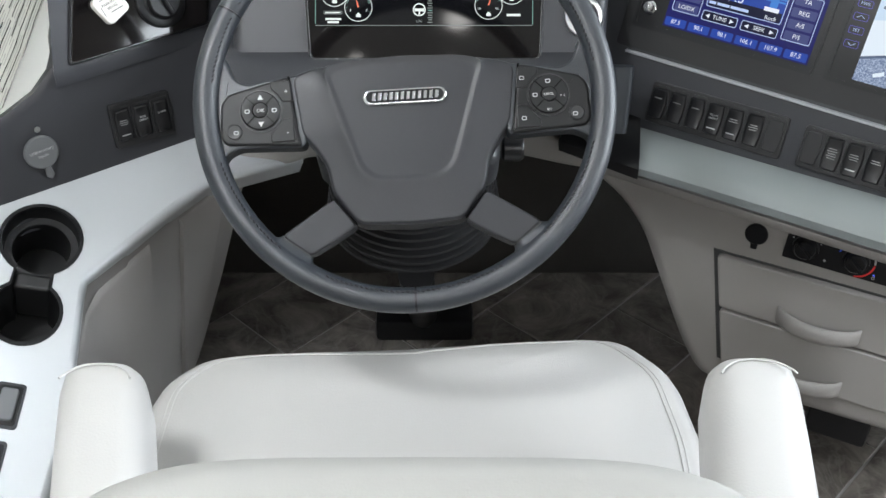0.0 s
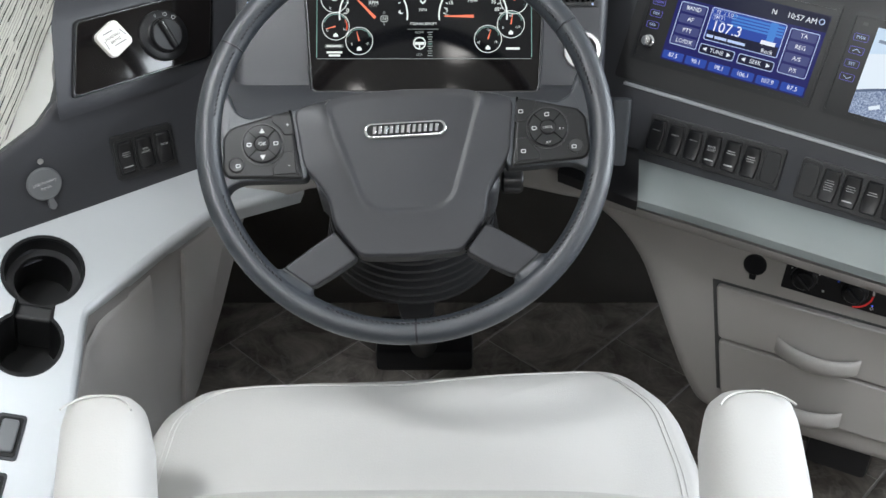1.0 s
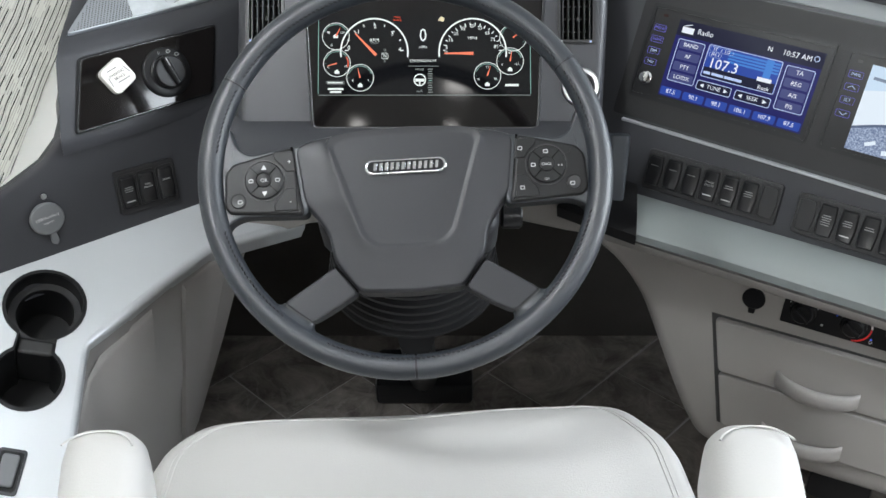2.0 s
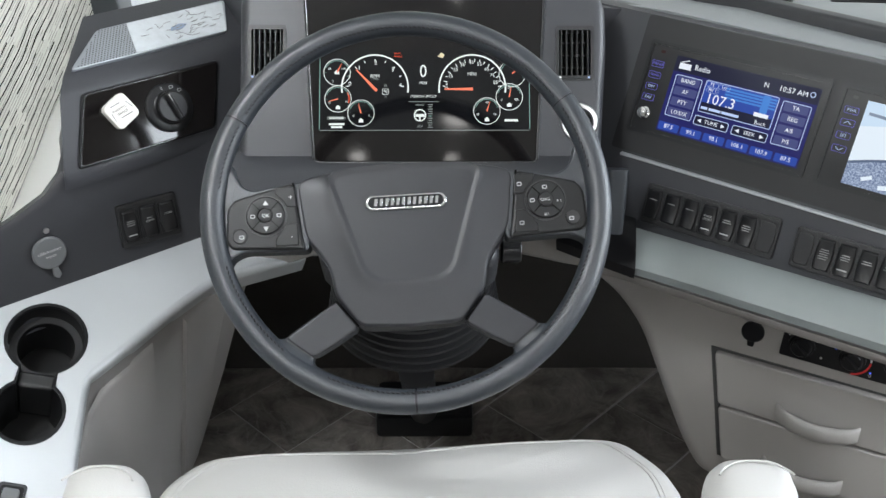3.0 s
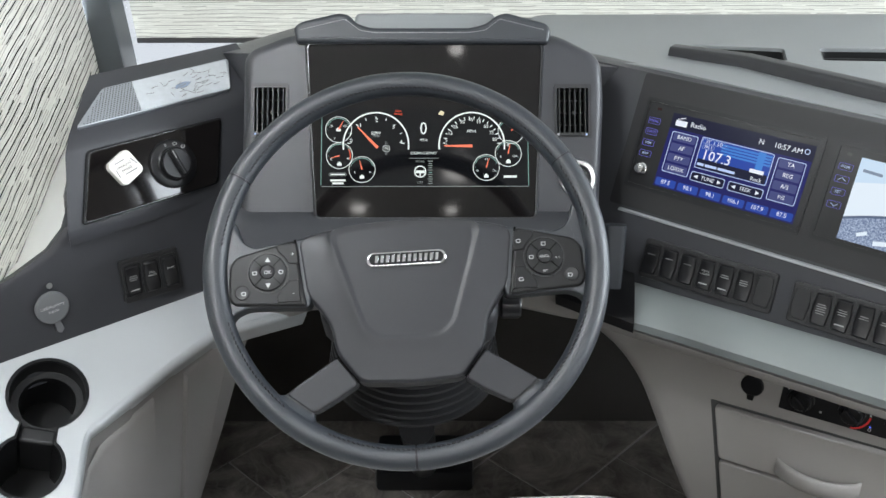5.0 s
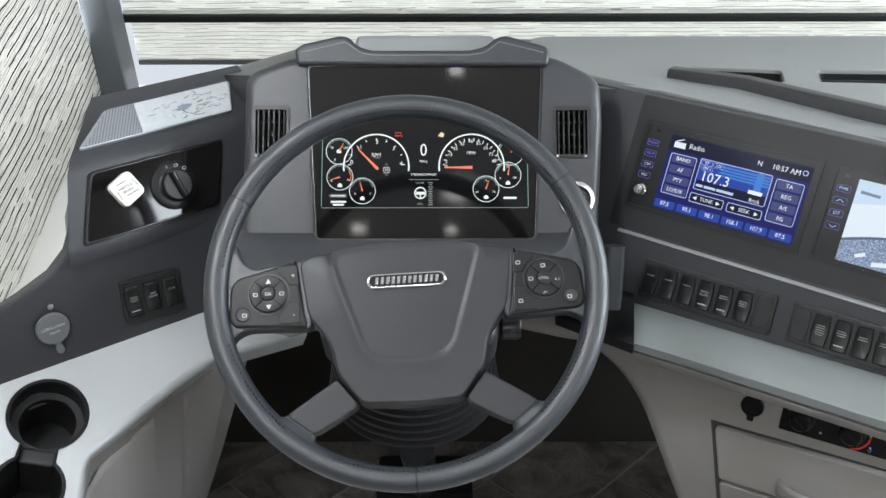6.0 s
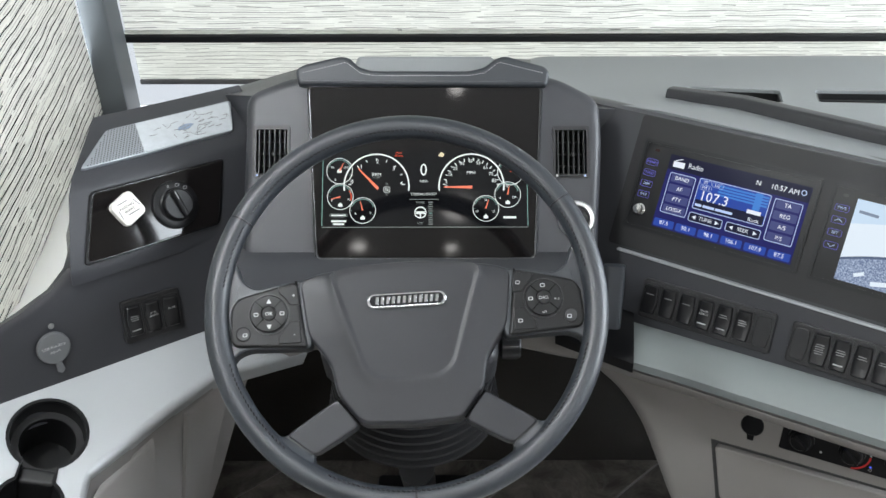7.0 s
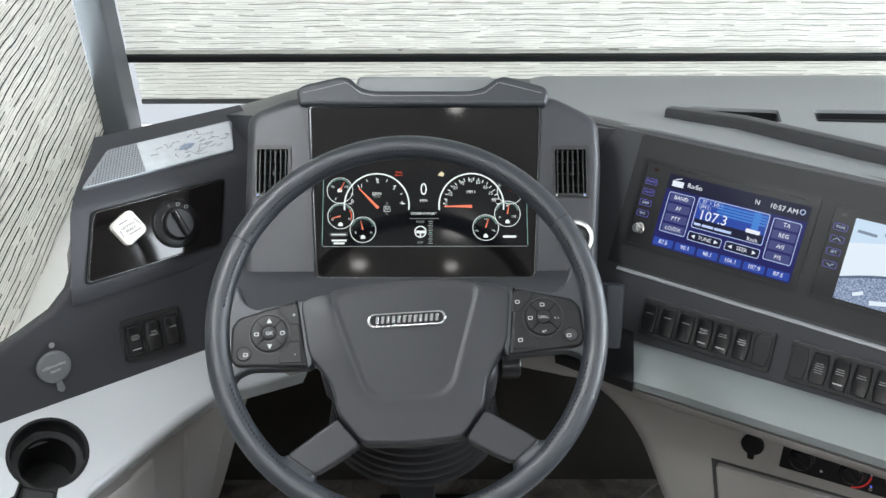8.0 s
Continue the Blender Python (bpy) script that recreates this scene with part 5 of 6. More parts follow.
for dv, tn in ((0.0, 78), (0.0, -78)):
    bar(0.013, 0.0014, M_PRINT_DIM, brake, 0.0155 if tn < 0 else -0.0155, dv, 0.0157, tn)

# ---- speaker grille ----
MSP_W = panel_pose((-0.528, 1.346, 0.9185), 41, 25.5)
speaker = thing("speaker_grille", MSP_W, "perforated silver metal speaker grille with film peeling on it", "speaker grille")
sp_out = rounded([(0.004, 0.003), (0.258, 0.003), (0.292, 0.070), (0.075, 0.068)], 0.008, 4)
part("grille", slab(sp_out, -0.002, 0.0035, 0.001, 1), M_SPEAKER, speaker)
holes_bm = []
for i in range(58):
    for j in range(17):
        u, v = 0.008 + 0.0048 * i + (0.0024 if j % 2 else 0), 0.006 + 0.0039 * j
        lo, hi = 0.010 + v * 1.02, 0.252 + v * 0.49
        if lo < u < hi and v < 0.067:
            holes_bm.append(move(slab(disc(0.0011, 6), 0.0035, 0.0037), at(u, v)))
tagged(part("perforation", joined(holes_bm), M_INK, speaker, "rows of small dark holes"), kind="stuff")
film_m = material("clear_film", (0.50, 0.53, 0.56), 0.35, vary=0.3, vary_scale=90, bump=0.5, bump_scale=140, coat=0.3)
film_bm = bmesh.new()
gr = {}
for i in range(41):
    for j in range(15):
        fu, fv = i / 40, j / 14
        v = 0.004 + fv * 0.062
        u = (0.105 + 0.25 * v) + fu * (0.150 + 0.20 * v)
        gr[i, j] = film_bm.verts.new((u, v, 0.0041 + 0.0010 * max(0, noise.noise(Vector((u * 40, v * 70, 2.0)))) + 0.0005 * abs(noise.noise(Vector((u * 160, v * 190, 7.0))))))
for i in range(40):
    for j in range(14):
        film_bm.faces.new((gr[i, j], gr[i + 1, j], gr[i + 1, j + 1], gr[i, j + 1]))
film = part("protective_film", film_bm, film_m, speaker, "wrinkled remains of clear film")
rnd = random.Random(11)
cracks = []
for k in range(46):
    u = rnd.gauss(0.205, 0.036)
    v = min(0.060, max(0.010, rnd.gauss(0.034, 0.014)))
    if not 0.118 + 0.25 * v < u < 0.250 + 0.40 * v:
        continue
    ang, pts3 = rnd.gauss(14, 22), []
    for q in range(4):
        pts3.append((u, v, 0.0052 + 0.0006 * rnd.random()))
        ang += rnd.gauss(0, 22)
        u, v = u + 0.0042 * math.cos(radians(ang)), v + 0.0030 * math.sin(radians(ang))
    cracks.append(sweep(pts3, [(-0.0004, 0), (0.0004, 0), (0.0002, 0.0005), (-0.0002, 0.0005)]))
tagged(part("film_wrinkle", joined(cracks), M_PRINT_DIM, film, "dark creases in the film"), kind="stuff")
part("blue_smear", slab(rounded([(-0.016, -0.003), (0.004, -0.006), (0.017, 0.0), (0.006, 0.005), (-0.010, 0.004)], 0.003, 3), 0.0052, 0.0056), material("blue_glue", (0.24, 0.31, 0.44), 0.35, vary=0.5, vary_scale=120), film, "bluish patch on the film", m=at(0.190, 0.034, 0, 8))


# ---- rocker switches ----
def barrel(w, h):
    """Rocker outline: full in the middle, drawn in at both ends."""
    return rounded([(-w * 0.40, -h / 2), (w * 0.40, -h / 2), (w / 2, -h * 0.12), (w / 2, h * 0.12), (w * 0.40, h / 2), (-w * 0.40, h / 2), (-w / 2, h * 0.12), (-w / 2, -h * 0.12)], 0.004, 3)


def rocker_body(w, h):
    """Rocker key: dished along its length, drawn in at both ends, rounded rims."""
    secs = []
    for f in (-1.0, -0.97, -0.90, -0.75, -0.5, -0.25, 0.0, 0.25, 0.5, 0.75, 0.90, 0.97, 1.0):
        half = w / 2 * (1.0 - 0.17 * max(0.0, abs(f) - 0.25) / 0.75)
        end = max(0.0, (abs(f) - 0.88) / 0.12)
        top = 0.0062 + 0.0022 * f * f - 0.0036 * end ** 2
        y = f * h / 2
        secs.append([(-half, y, 0.0), (-half, y, top - 0.0026), (-half + 0.0007, y, top - 0.0010), (-half + 0.0022, y, top), (0.0, y, top + 0.0001),
                     (half - 0.0022, y, top), (half - 0.0007, y, top - 0.0010), (half, y, top - 0.0026), (half, y, 0.0)])
    return loft(secs)


def rocker_bank(name, m, count, pitch, w, h, rw, rh, label, marked, group, slant=0.0, lit=(), blank=(), texts=None):
    bank = thing(name, m, label, "switch panel", group=group)
    length = pitch * (count - 1) + w
    part("bezel", slab(rounded([(-w / 2, -h / 2 - 0.0), (length - w / 2, -h / 2 - slant), (length - w / 2, h / 2 - slant), (-w / 2, h / 2)], 0.006, 3), -0.004, 0.0030, 0.0016, 2), M_BEZEL, bank)
    plain = None
    for k in range(count):
        u, v = pitch * k, -slant * k / max(1, count - 1)
        part("rocker_well", hoop(oblong(rw + 0.0046, rh + 0.0080, 0.006, 4), oblong(rw + 0.0008, rh + 0.0008, 0.0048, 4), 0.0, 0.0042), M_BEZEL, bank, m=at(u, v))
        if k in blank:
            part("blank_plate", slab(barrel(rw, rh), 0.0, 0.0052, 0.0012, 2), M_BEZEL, bank, "plain blanking plate", m=at(u, v))
            continue
        if plain is None:
            bm = rocker_body(rw, rh)
            r = plain = part("rocker", bm, M_ROCKER, bank, m=at(u, v))
        else:
            r = again(plain, bank, at(u, v))
        if texts and k in texts:
            for q, tx in enumerate(texts[k]):
                words(tx, 0.0042, M_PRINT, r, 0, rh * 0.13 - 0.0046 * q, 0.0070)
        elif k in marked:
            for q in range(marked[k]):
                bar(rw * (0.56 if q % 2 else 0.46), 0.0009, M_PRINT_MID, r, 0, rh * 0.16 - 0.0032 * q, 0.0070)
        else:
            bar(rw * 0.5, 0.0013, M_PRINT_DIM, r, 0, rh * 0.17, 0.0068)
        if k in lit:
            bar(rw * 0.55, 0.0016, M_PRINT, r, 0, -rh * 0.30, 0.0072, name="indicator")
    return bank


MR2_W = panel_pose((0.2991, 1.3444, 0.7255), -38, 68.7)
rocker_bank("rocker_switch_bank", MR2_W @ at(0.0237, -0.0068, 0.0012, 1.8), 7, 0.02913, 0.031, 0.060, 0.0240, 0.044, "row of six black rocker switches and a blank in a bezel", {4: 2, 5: 3}, "dash rocker switches", 0.0, (3, 4), (6,), {3: ("DOCK", "LIGHTS")})
rocker_bank("rocker_switch_bank", MR2_W @ at(0.2521, -0.0008, 0.0012, 1.4), 6, 0.02830, 0.031, 0.058, 0.0236, 0.044, "row of black rocker switches beside a blank in a bezel", {1: 5, 2: 3, 3: 2, 4: 2}, "dash rocker switches", 0.0, (2,), (0,))
ML2_W = panel_pose((-0.520, 1.291, 0.700), 38, 83)
rocker_bank("rocker_switch_bank", ML2_W @ at(0.0572, -0.0140, 0.0022, -1.2), 3, 0.0300, 0.035, 0.070, 0.0245, 0.049, "three black rocker switches in a bezel", {0: 3}, "dash rocker switches", 0.002, (0,), (), {1: ("FOG", "LIGHTS"), 2: ("DOME",)})

# ---- auxiliary input cap ----
aux = thing("auxiliary_port_cap", ML2_W @ at(-0.0660, -0.0161, 0.0015), "grey rubber cap over the auxiliary port", "port cap")
M_RUBBER = material("grey_rubber", (0.13, 0.135, 0.14), 0.6, vary=0.1, bump=0.1)
part("cap", lathe([(0.0245, 0.0), (0.0245, 0.0035), (0.0225, 0.0055), (0.001, 0.0058)], 36), M_RUBBER, aux)
part("pull_tab", slab(rounded([(-0.004, -0.022), (0.004, -0.022), (0.006, -0.038), (0.0, -0.043), (-0.006, -0.038)][::-1], 0.002, 2), 0.0, 0.004, 0.001, 1), M_RUBBER, aux, m=at(0, 0, 0, 6))
part("screw", lathe([(0.0045, 0), (0.004, 0.0015), (0.0005, 0.002)], 14), M_STEEL, aux, m=at(0.004, 0.033, 0))
words("USB/Auxiliary", 0.0062, M_PRINT, aux, 0.0, 0.003, 0.0060, 4), words("Inputs", 0.0062, M_PRINT, aux, 0.0005, -0.0045, 0.0060, 4)

# ---- radio and camera monitor ----
MR1_W = panel_pose((0.272, 1.391, 0.778), -38, 65.1)
fascia = thing("radio_fascia", MR1_W, "dark woven-pattern trim plate round the radio", "trim plate")
part("plate", holed(rounded([(-0.0175, 0.002), (0.54, 0.004), (0.54, 0.2035), (-0.0175, 0.2045)], 0.006, 3), [[(0.002 + x, 0.037 + y) for x, y in ((0, 0), (0.265, 0), (0.265, 0.130), (0, 0.130))], [(0.2885 + x, 0.037 + y) for x, y in ((0, 0), (0.245, 0), (0.245, 0.130), (0, 0.130))]], 0.0, 0.004), M_CARBON, fascia)

for fu, fw in ((0.1345, 0.272), (0.411, 0.252)):
    part("unit_frame", hoop(oblong(fw, 0.1375, 0.003, 2), oblong(fw - 0.007, 0.1315, 0.002, 2), 0.002, 0.0056), M_BLACK, fascia, m=at(fu, 0.102))


def head_unit(name, m, label, category, keys):
    u = thing(name, m, label, category)
    part("case", slab(oblong(0.2645, 0.1295, 0.002, 2), -0.02, 0.0046, 0.001, 1), M_BLACK, u, m=at(0.1325, 0.065))
    part("surround", hoop(oblong(0.2665, 0.1315, 0.003, 2), oblong(0.2610, 0.1260, 0.002, 2), 0.003, 0.0062), M_BLACK, u, m=at(0.1325, 0.065))
    for txt, v in keys:
        part("key_outline", hoop(oblong(0.019, 0.0095, 0.002, 3), oblong(0.0180, 0.0085, 0.0016, 3), 0, 0.0003), G_PURPLE, u, m=at(0.016, v, 0.0048))
        if txt == "^" or txt == "v":
            part("key_mark", sweep([(-0.005, -0.0015 if txt == "^" else 0.0015, 0), (0, 0.002 if txt == "^" else -0.002, 0), (0.005, -0.0015 if txt == "^" else 0.0015, 0)], disc(0.0005, 5)), G_LINE, u, m=at(0.016, v, 0.0050))
        else:
            words(txt, 0.0058, G_PURPLE if len(txt) == 4 else G_LINE, u, 0.016, v, 0.0049)
    return u


radio = head_unit("radio", MR1_W @ at(0.002, 0.037), "in-dash radio with lit blue touch screen", "radio", (("MENU", 0.1000), ("NAVI", 0.0835), ("DIM", 0.0665), ("FAV", 0.0500)))
part("volume_knob", lathe([(0.0095, 0.0), (0.0095, 0.003), (0.0075, 0.004), (0.0075, 0.012), (0.006, 0.0135), (0.0005, 0.0138)], 28), M_CHROME, radio, "small chrome volume knob", m=at(0.0175, 0.0262, 0.0046))
part("sensor_window", slab(oblong(0.007, 0.004, 0.001, 2), 0.0046, 0.0052), material("dark_red_window", (0.03, 0.008, 0.008), 0.2), radio, m=at(0.019, 0.119))
SX, SY, SW, SH = 0.0425, 0.0072, 0.2150, 0.1115
scr = part("touch_screen", slab([(SX, SY), (SX + SW, SY), (SX + SW, SY + SH), (SX, SY + SH)], 0.0040, 0.0050), G_NAVY, radio, "lit navy touch screen")
SN = 0.0051


def sx(f):
    return SX + SW * f


def sy(f):
    return SY + SH * (1 - f)


def pane(f0, f1, g0, g1, mat, n, name, r=0.002):
    return part(name, slab(oblong(SW * (f1 - f0), SH * (g1 - g0), r, 3), 0, 0.0001), mat, scr, m=at(sx((f0 + f1) / 2), sy((g0 + g1) / 2), n))


def ring_pane(f0, f1, g0, g1, name="outline", mat=None, t=0.0010):
    w, h = SW * (f1 - f0), SH * (g1 - g0)
    return part(name, hoop(oblong(w, h, 0.003, 3), oblong(w - 2 * t, h - 2 * t, 0.0024, 3), 0, 0.0002), mat or G_LINE, scr, m=at(sx((f0 + f1) / 2), sy((g0 + g1) / 2), SN + 0.0003))


pane(0.0, 1.0, 0.0, 0.2, G_NAVY_DARK, SN, "title_band", 0.0005)
ring_pane(0.03, 0.225, 0.235, 0.785), ring_pane(0.785, 0.975, 0.235, 0.785), ring_pane(0.25, 0.76, 0.215, 0.63)
for k, (a, b) in enumerate((("BAND", "TA"), ("AF", "REG"), ("PTY", "A/S"), ("LO/DX", "P/S"))):
    g = 0.30 + 0.140 * k
    pane(0.045, 0.21, g - 0.055, g + 0.055, G_BTN, SN + 0.0001, "button"), pane(0.80, 0.96, g - 0.055, g + 0.055, G_BTN, SN + 0.0001, "button")
    words(a, 0.0082, G_TEXT, scr, sx(0.1275), sy(g), SN + 0.0003), words(b, 0.0082, G_TEXT, scr, sx(0.88), sy(g), SN + 0.0003)
pane(0.255, 0.755, 0.225, 0.62, G_BLUE, SN + 0.0001, "station_panel")
for g in (0.262, 0.30, 0.338, 0.376):
    pane(0.40, 0.75, g - 0.012, g + 0.012, G_BRIGHT_BLUE, SN + 0.0002, "stripe", 0.0004)
pane(0.655, 0.705, 0.23, 0.46, G_BRIGHT_BLUE, SN + 0.0003, "stripe", 0.0004)
pane(0.26, 0.75, 0.50, 0.618, G_NAVY_DARK, SN + 0.0002, "text_band", 0.0004)
for f, g, s in ((0.30, 0.265, "ST"), (0.385, 0.265, "LO"), (0.31, 0.335, "FM 1")):
    ring_pane(f - 0.042, f + 0.042, g - 0.032, g + 0.032, "tag", None, 0.0004)
    words(s, 0.0062, G_TEXT, scr, sx(f), sy(g), SN + 0.0004)
words("107.3", 0.0205, G_TEXT, scr, sx(0.385), sy(0.445), SN + 0.0005)
words("Rock", 0.0080, G_TEXT, scr, sx(0.685), sy(0.585), SN + 0.0005)
bar(0.021, 0.0055, G_TEXT, scr, sx(0.675), sy(0.485), SN + 0.0005)
for f, w in ((0.29, 0.010), (0.365, 0.018), (0.475, 0.026)):
    bar(w, 0.0038, G_LINE, scr, sx(f), sy(0.572), SN + 0.0005)
for f0, f1, s in ((0.245, 0.49, "TUNE"), (0.515, 0.76, "SEEK")):
    pane(f0, f1, 0.685, 0.80, G_NAVY_DARK, SN + 0.0001, "button"), ring_pane(f0, f1, 0.68, 0.805)
    words(s, 0.0080, G_TEXT, scr, sx((f0 + f1) / 2), sy(0.742), SN + 0.0004)
    for d, f in ((90, f0 + 0.04), (-90, f1 - 0.04)):
        part("arrow", slab([(-0.003, -0.0025), (0.003, -0.0025), (0, 0.0035)], 0, 0.0002), G_TEXT, scr, m=at(sx(f), sy(0.742), SN + 0.0003, d))
for k, s in enumerate(("87.5", "90.1", "98.1", "106.1", "107.9", "87.5")):
    f = 0.085 + 0.166 * k
    pane(f - 0.075, f + 0.075, 0.875, 0.98, G_BLUE, SN + 0.0001, "preset"), words(s, 0.0085, G_TEXT, scr, sx(f), sy(0.925), SN + 0.0003)
words("Radio", 0.0105, G_TEXT, scr, sx(0.20), sy(0.105), SN + 0.0003), words("10:57 AM", 0.0105, G_TEXT, scr, sx(0.83), sy(0.105), SN + 0.0003), words("N", 0.0100, G_TEXT, scr, sx(0.65), sy(0.105), SN + 0.0003)
bar(0.018, 0.0085, G_TEXT, scr, sx(0.075), sy(0.12), SN + 0.0003, name="radio_symbol"), bar(0.012, 0.0012, G_TEXT, scr, sx(0.07), sy(0.055), SN + 0.0003, 20, name="radio_symbol")
part("idle_symbol", arc(0.0028, 0.0040, 0, 360, 20), G_LINE, scr, m=at(sx(0.955), sy(0.09), SN + 0.0003))

monitor = head_unit("camera_monitor", MR1_W @ at(0.2885, 0.037), "in-dash monitor showing a pale outside view", "monitor", (("PWR", 0.1010), ("^", 0.0840), ("SET", 0.0665), ("v", 0.0485)))
part("sensor_window", slab(oblong(0.007, 0.004, 0.001, 2), 0.0046, 0.0052), M_INK, monitor, m=at(0.016, 0.119))
mon = part("view_screen", slab([(0.0325, 0.006), (0.24, 0.006), (0.24, 0.1185), (0.0325, 0.1185)], 0.0040, 0.0050), G_VIEW_SKY, monitor, "lit view screen")
gate = [(0.0325 + 0.2075 * k / 24, 0.030 + 0.026 * math.sin(math.pi * (0.08 + 0.86 * k / 24))) for k in range(25)]
part("view_ground", slab([(0.0325, 0.006), (0.24, 0.006)] + gate[::-1], 0.0050, 0.0051), G_VIEW_GROUND, mon)
part("view_body", slab(gate + [(0.24, 0.094), (0.16, 0.100), (0.09, 0.096), (0.0325, 0.084)], 0.0050, 0.00515), G_VIEW_BODY, mon, "pale curved vehicle flank in the view")
part("view_shadow", slab([(p[0], p[1] - 0.0035) for p in gate] + gate[::-1], 0.0051, 0.0052), glow("view_shade", (0.16, 0.22, 0.36), 0.6), mon)
for x, y, w, h in ((0.052, 0.1015, 0.026, 0.004), (0.084, 0.106, 0.020, 0.007), (0.118, 0.1045, 0.034, 0.003), (0.160, 0.107, 0.022, 0.006), (0.205, 0.1035, 0.040, 0.004)):
    bar(w, h, glow("view_far", (0.30, 0.38, 0.52), 0.7), mon, x, y, 0.0052, -3, name="view_detail")
for x, y, w, h, tn in ((0.062, 0.020, 0.014, 0.005, 24), (0.090, 0.014, 0.022, 0.006, 12), (0.128, 0.019, 0.012, 0.004, -6)):
    bar(w, h, G_VIEW_BODY, mon, x, y, 0.0052, tn, name="view_detail")

# ---- right console: drawers, heater controls, socket ----
MR4_W = panel_pose((0.449, 1.357, 0.43), -28, 84)
drawer_box = thing("drawer_unit", MR4_W @ at(0, 0, -0.008), "recessed frame holding two grey drawers in the console", "drawer frame")
part("recess", slab([(-0.004, 0.001), (0.50, 0.001), (0.50, -0.206), (0.040, -0.206)][::-1], -0.004, 0.0012), M_INK, drawer_box, "dark gap round the drawers")
for k, (v0, v1, hv, hu) in enumerate(((-0.0985, -0.0025, -0.083, 0.185), (-0.2020, -0.1035, -0.189, 0.180))):
    drawer = thing("drawer", MR4_W @ at(0, 0, -0.006), "grey plastic console drawer with a curved pull handle", "drawer", group="console drawers")

    def left(v):
        return 0.003 + (-v) * 0.215

    front = slab(rounded([(left(v0) + 0.002, v0), (0.49, v0), (0.49, v1), (left(v1) + 0.002, v1)], 0.008, 4), 0.0, 0.012, 0.003, 3)
    part("front", front, M_GREY, drawer)
    secs = []
    for i in range(13):
        t = i / 12
        u = hu - 0.066 + 0.132 * t
        dep = 0.012 + 0.022 * math.sin(math.pi * t) ** 0.5
        vv = hv + 0.006 - 0.007 * math.sin(math.pi * t)
        secs.append([(u, vv + 0.0145 * math.cos(a), dep + 0.008 * math.sin(a) - 0.002) for a in (2 * math.pi * q / 14 for q in range(14))])
    part("handle", loft(secs), M_GREY, drawer, "curved moulded pull handle")

socket_cap = thing("power_socket_cap", MR4_W @ at(0.0575, 0.0470, -0.008), "round black socket cap with a tab", "socket cap")
part("cap", lathe([(0.0185, 0.0), (0.0185, 0.003), (0.0165, 0.0048), (0.0005, 0.005)], 30), M_BLACK, socket_cap)
part("tab", slab(rounded([(-0.006, -0.016), (0.006, -0.016), (0.005, -0.027), (-0.005, -0.027)][::-1], 0.002, 2), 0.0, 0.004, 0.001, 1), M_BLACK, socket_cap)
heater = thing("heater_control", MR4_W @ at(0.1035, 0.0215, -0.008), "black heater control panel with two rotary knobs", "heater control")
part("face", slab(rounded([(0, 0), (0.24, -0.004), (0.24, 0.050), (0.002, 0.0535)], 0.003, 3), -0.002, 0.004, 0.001, 1), M_BLACK, heater)
for ku in (0.032, 0.109):
    kn = part("heater_knob", lathe([(0.0205, 0.0), (0.020, 0.006), (0.0165, 0.009), (0.0155, 0.014), (0.014, 0.0155), (0.0005, 0.0155)], 32), M_BLACK, heater, m=at(ku, 0.028, 0.004))
    part("grip", slab(oblong(0.007, 0.030, 0.003, 3), 0.014, 0.022, 0.002, 2), M_BLACK, kn, m=at(0, 0, 0, 50))
part("cold_arc", arc(0.0262, 0.0292, 75, 165, 14), material("blue_print", (0.03, 0.10, 0.75), 0.5), heater, m=at(0.109, 0.028, 0.0042))
part("mid_arc", arc(0.0262, 0.0292, 0, 72, 14), M_PRINT, heater, m=at(0.109, 0.028, 0.0042))
part("hot_arc", arc(0.0262, 0.0292, -85, -3, 14), material("red_print", (0.75, 0.03, 0.03), 0.5), heater, m=at(0.109, 0.028, 0.0042))
for a in (150, 120, 90, 60, 30):
    part("fan_mark", slab(disc(0.0013, 8), 0, 0.0002), M_PRINT, heater, m=at(0.032 + 0.0245 * math.cos(radians(a)), 0.028 + 0.0225 * math.sin(radians(a)), 0.0042))
part("fan_symbol", slab(disc(0.0022, 10), 0, 0.0002), M_PRINT, heater, m=at(0.064, 0.013, 0.0042))
bar(0.003, 0.0022, glow("blue_lamp", (0.1, 0.15, 1.0), 1.5), heater, 0.139, 0.0105, 0.0042, name="indicator")
part("lamp_symbol", arc(0.0018, 0.0026, 0, 360, 14), M_PRINT, heater, m=at(0.139, 0.0055, 0.0042))
part("push_button", slab(oblong(0.022, 0.018, 0.004, 3), 0.003, 0.008, 0.002, 2), M_BLACK, heater, m=at(0.168, 0.030))

# ---- cup holder ----
cups = thing("cup_holder", ML3_W, "black moulded double cup holder sunk in the silver ledge", "cup holder")
outl = cup_outline(0.0005)
part("lip", hoop(cup_outline(0.0035), cup_outline(-0.0015), -0.004, 0.0022), M_BLACK, cups, "thin rim")
wall_bm = bmesh.new()
rows_ = [[wall_bm.verts.new((x, y, z)) for x, y in o] for o, z in ((outl, 0.0), (cup_outline(-0.003), -0.028), (cup_outline(-0.006), -0.115))]
for a, b in zip(rows_, rows_[1:]):
    for i in range(len(a)):
        wall_bm.faces.new((a[i - 1], a[i], b[i], b[i - 1]))
wall_bm.faces.new(rows_[-1])
part("well", wall_bm, M_POD, cups)
part("step_ring", move(hoop(disc(0.0505, 36), disc(0.0405, 36), -0.036, -0.030), at(*c1)), M_BEZEL, cups, "inner ring for smaller cups")
part("step_wall", move(hoop(disc(0.0410, 36), disc(0.0395, 36), -0.112, -0.031), at(*c1)), M_POD, cups)
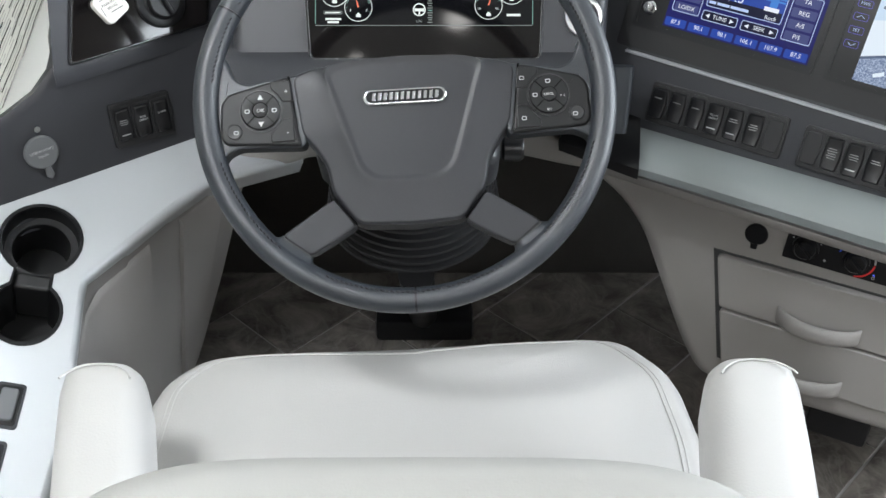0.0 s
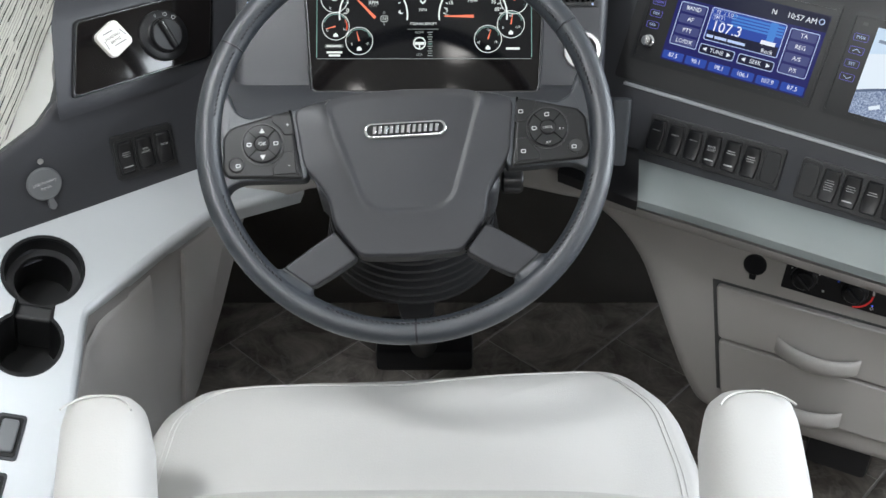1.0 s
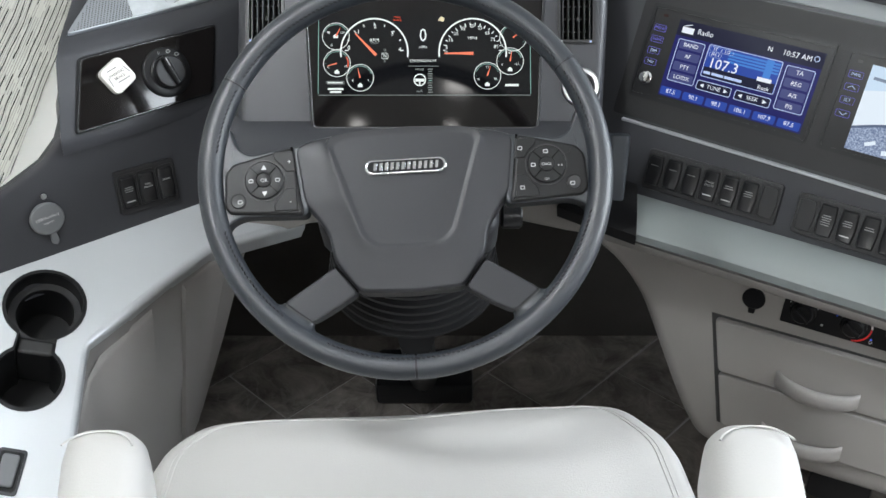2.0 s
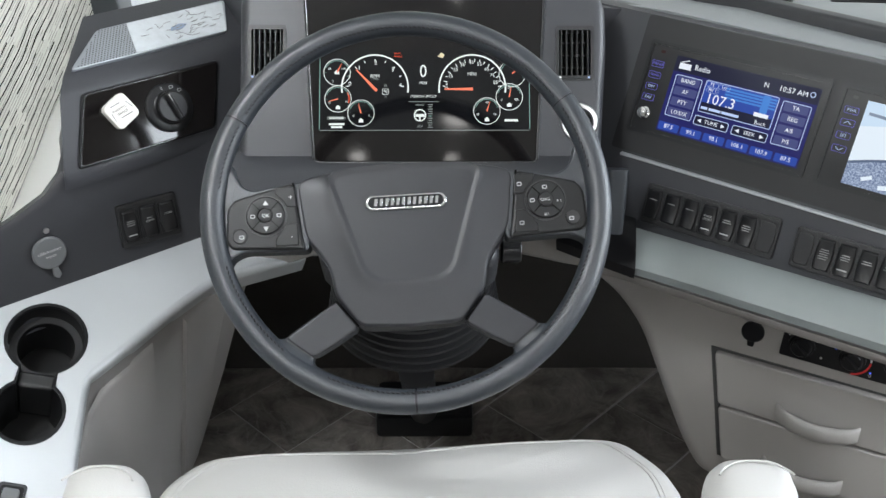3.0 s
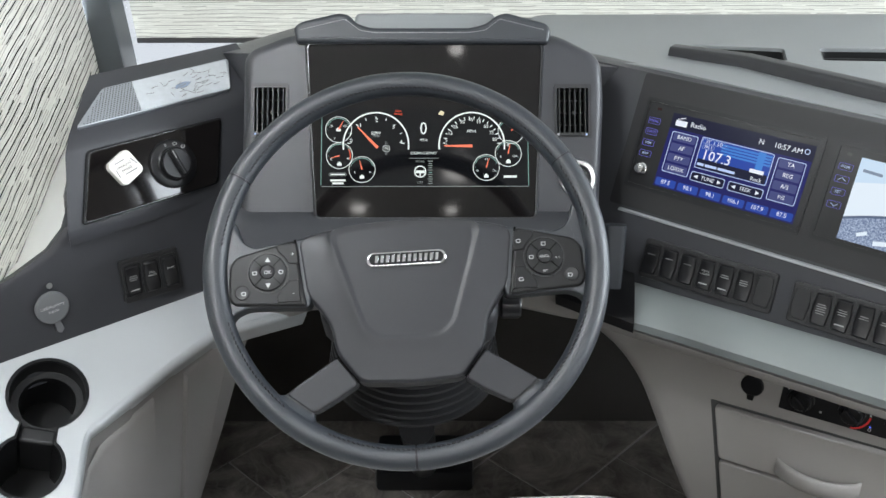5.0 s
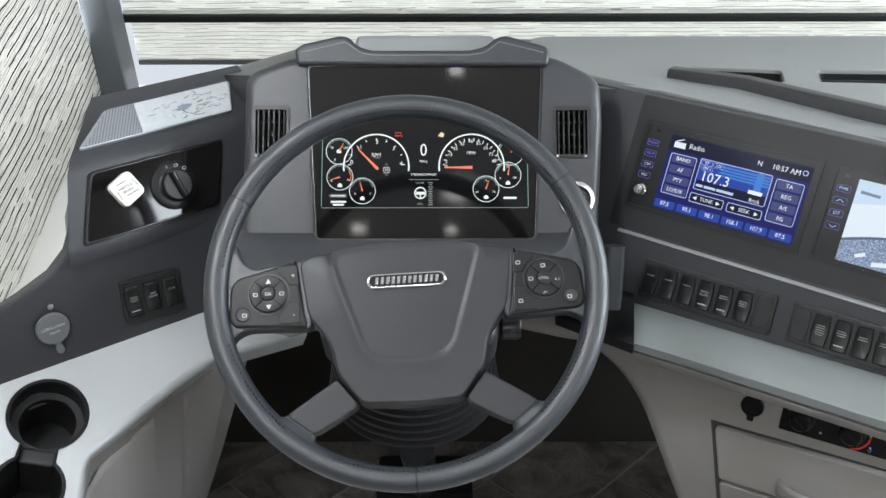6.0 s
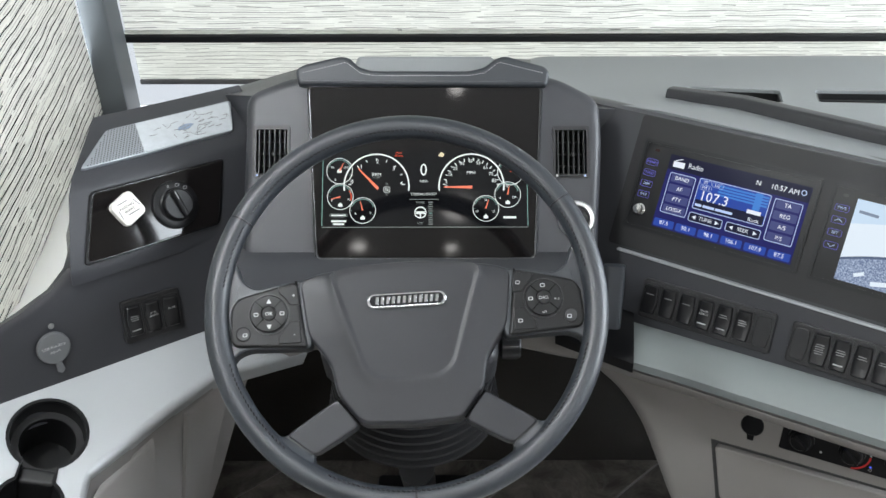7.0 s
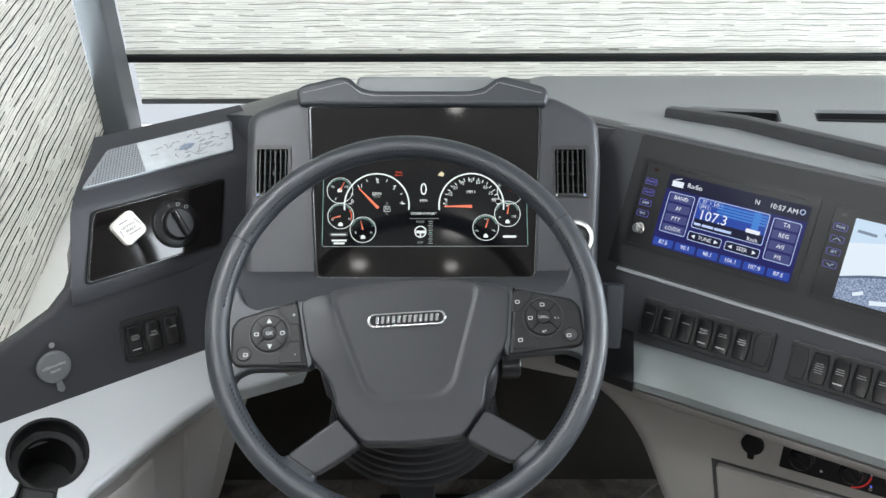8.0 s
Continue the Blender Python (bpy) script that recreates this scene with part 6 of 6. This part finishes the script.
part("saddle", slab(oblong(0.052, 0.024, 0.006, 3), -0.110, -0.014, 0.005, 3), M_BEZEL, cups, m=at(-0.0525, -0.028, 0, -33.7))

# ---- window switches on the ledge ----
for u, v, lab in ((-0.1515, -0.185, "black window switch on the silver side ledge"), (-0.2015, -0.2455, "black window switch on the silver side ledge")):
    sw = thing("window_switch", ML3_W @ at(u, v, 0.0, -36), lab, "switch", group="window switches")
    part("bezel", slab(oblong(0.036, 0.062, 0.005, 4), -0.004, 0.003, 0.0012, 2), M_DASH, sw)
    part("bezel_inner", slab(oblong(0.030, 0.054, 0.004, 4), 0.0, 0.0038, 0.0006, 1), M_BLACK, sw)
    bm = slab(oblong(0.0215, 0.043, 0.004, 4), 0.0, 0.0085, 0.002, 3)
    for vtx in bm.verts:
        if vtx.co.z > 0.004:
            vtx.co.z += 0.10 * abs(vtx.co.y)
    part("rocker", bm, M_RUBBER, sw)
    bar(0.007, 0.004, M_PRINT_DIM, sw, 0, 0.006, 0.0097)

# ---- ceiling lamps: mirrored spots, plus unseen fill lamps ----
for lx, ly, lr, power in LAMP_SPOTS:
    lamp = thing("ceiling_lamp", pose(lx, ly, 2.15), "round lit ceiling lamp, the powered ones unseen and added for fill", "lamp", group="ceiling lamps")
    part("lamp_rim", hoop(disc(lr + 0.014, 32), disc(lr, 32), -0.008, 0.0), M_STEEL, lamp)
    part("diffuser", slab(disc(lr, 32), -0.004, 0.0), G_LAMP, lamp)
    # Only the added fill lamps carry power.
    if power:
        ld = bpy.data.lights.new("ceiling_light", "AREA")
        ld.shape, ld.size, ld.energy, ld.color = "DISK", lr * 2, power, (0.90, 0.955, 1.0)
        new("ceiling_light", ld).matrix_world = pose(lx, ly, 2.135)

# ---- floor tiles: rows laid across the coach at a slant ----
tile_w, tile_l, joint = 0.200, 0.400, 0.005
ta = radians(46.0)
ux, uy = Vector((math.cos(ta), math.sin(ta), 0)), Vector((-math.sin(ta), math.cos(ta), 0))
org = Vector((0.38, 1.735, 0.0))
tile_me = None
count = 0
for r in range(-32, 12):
    for c in range(-14, 10):
        off = (0.0 if r % 2 else 0.5) * tile_l
        p = org + ux * (c * tile_l + off) + uy * ((r + 0.5) * tile_w) + ux * tile_l * 0.5
        if not (-0.66 < p.x < 1.62 and -2.98 < p.y < 1.90):
            continue
        if tile_me is None:
            t0 = part("floor_tile", slab([(-tile_l / 2 + joint / 2, -tile_w / 2 + joint / 2), (tile_l / 2 - joint / 2, -tile_w / 2 + joint / 2), (tile_l / 2 - joint / 2, tile_w / 2 - joint / 2), (-tile_l / 2 + joint / 2, tile_w / 2 - joint / 2)], -0.004, 0.0, 0.001, 1), M_TILE, floor, m=pose(p.x, p.y, 0, 0, 0, 46.0))
            tile_me = t0
        else:
            again(tile_me, floor, pose(p.x, p.y, 0, 0, 0, 46.0))
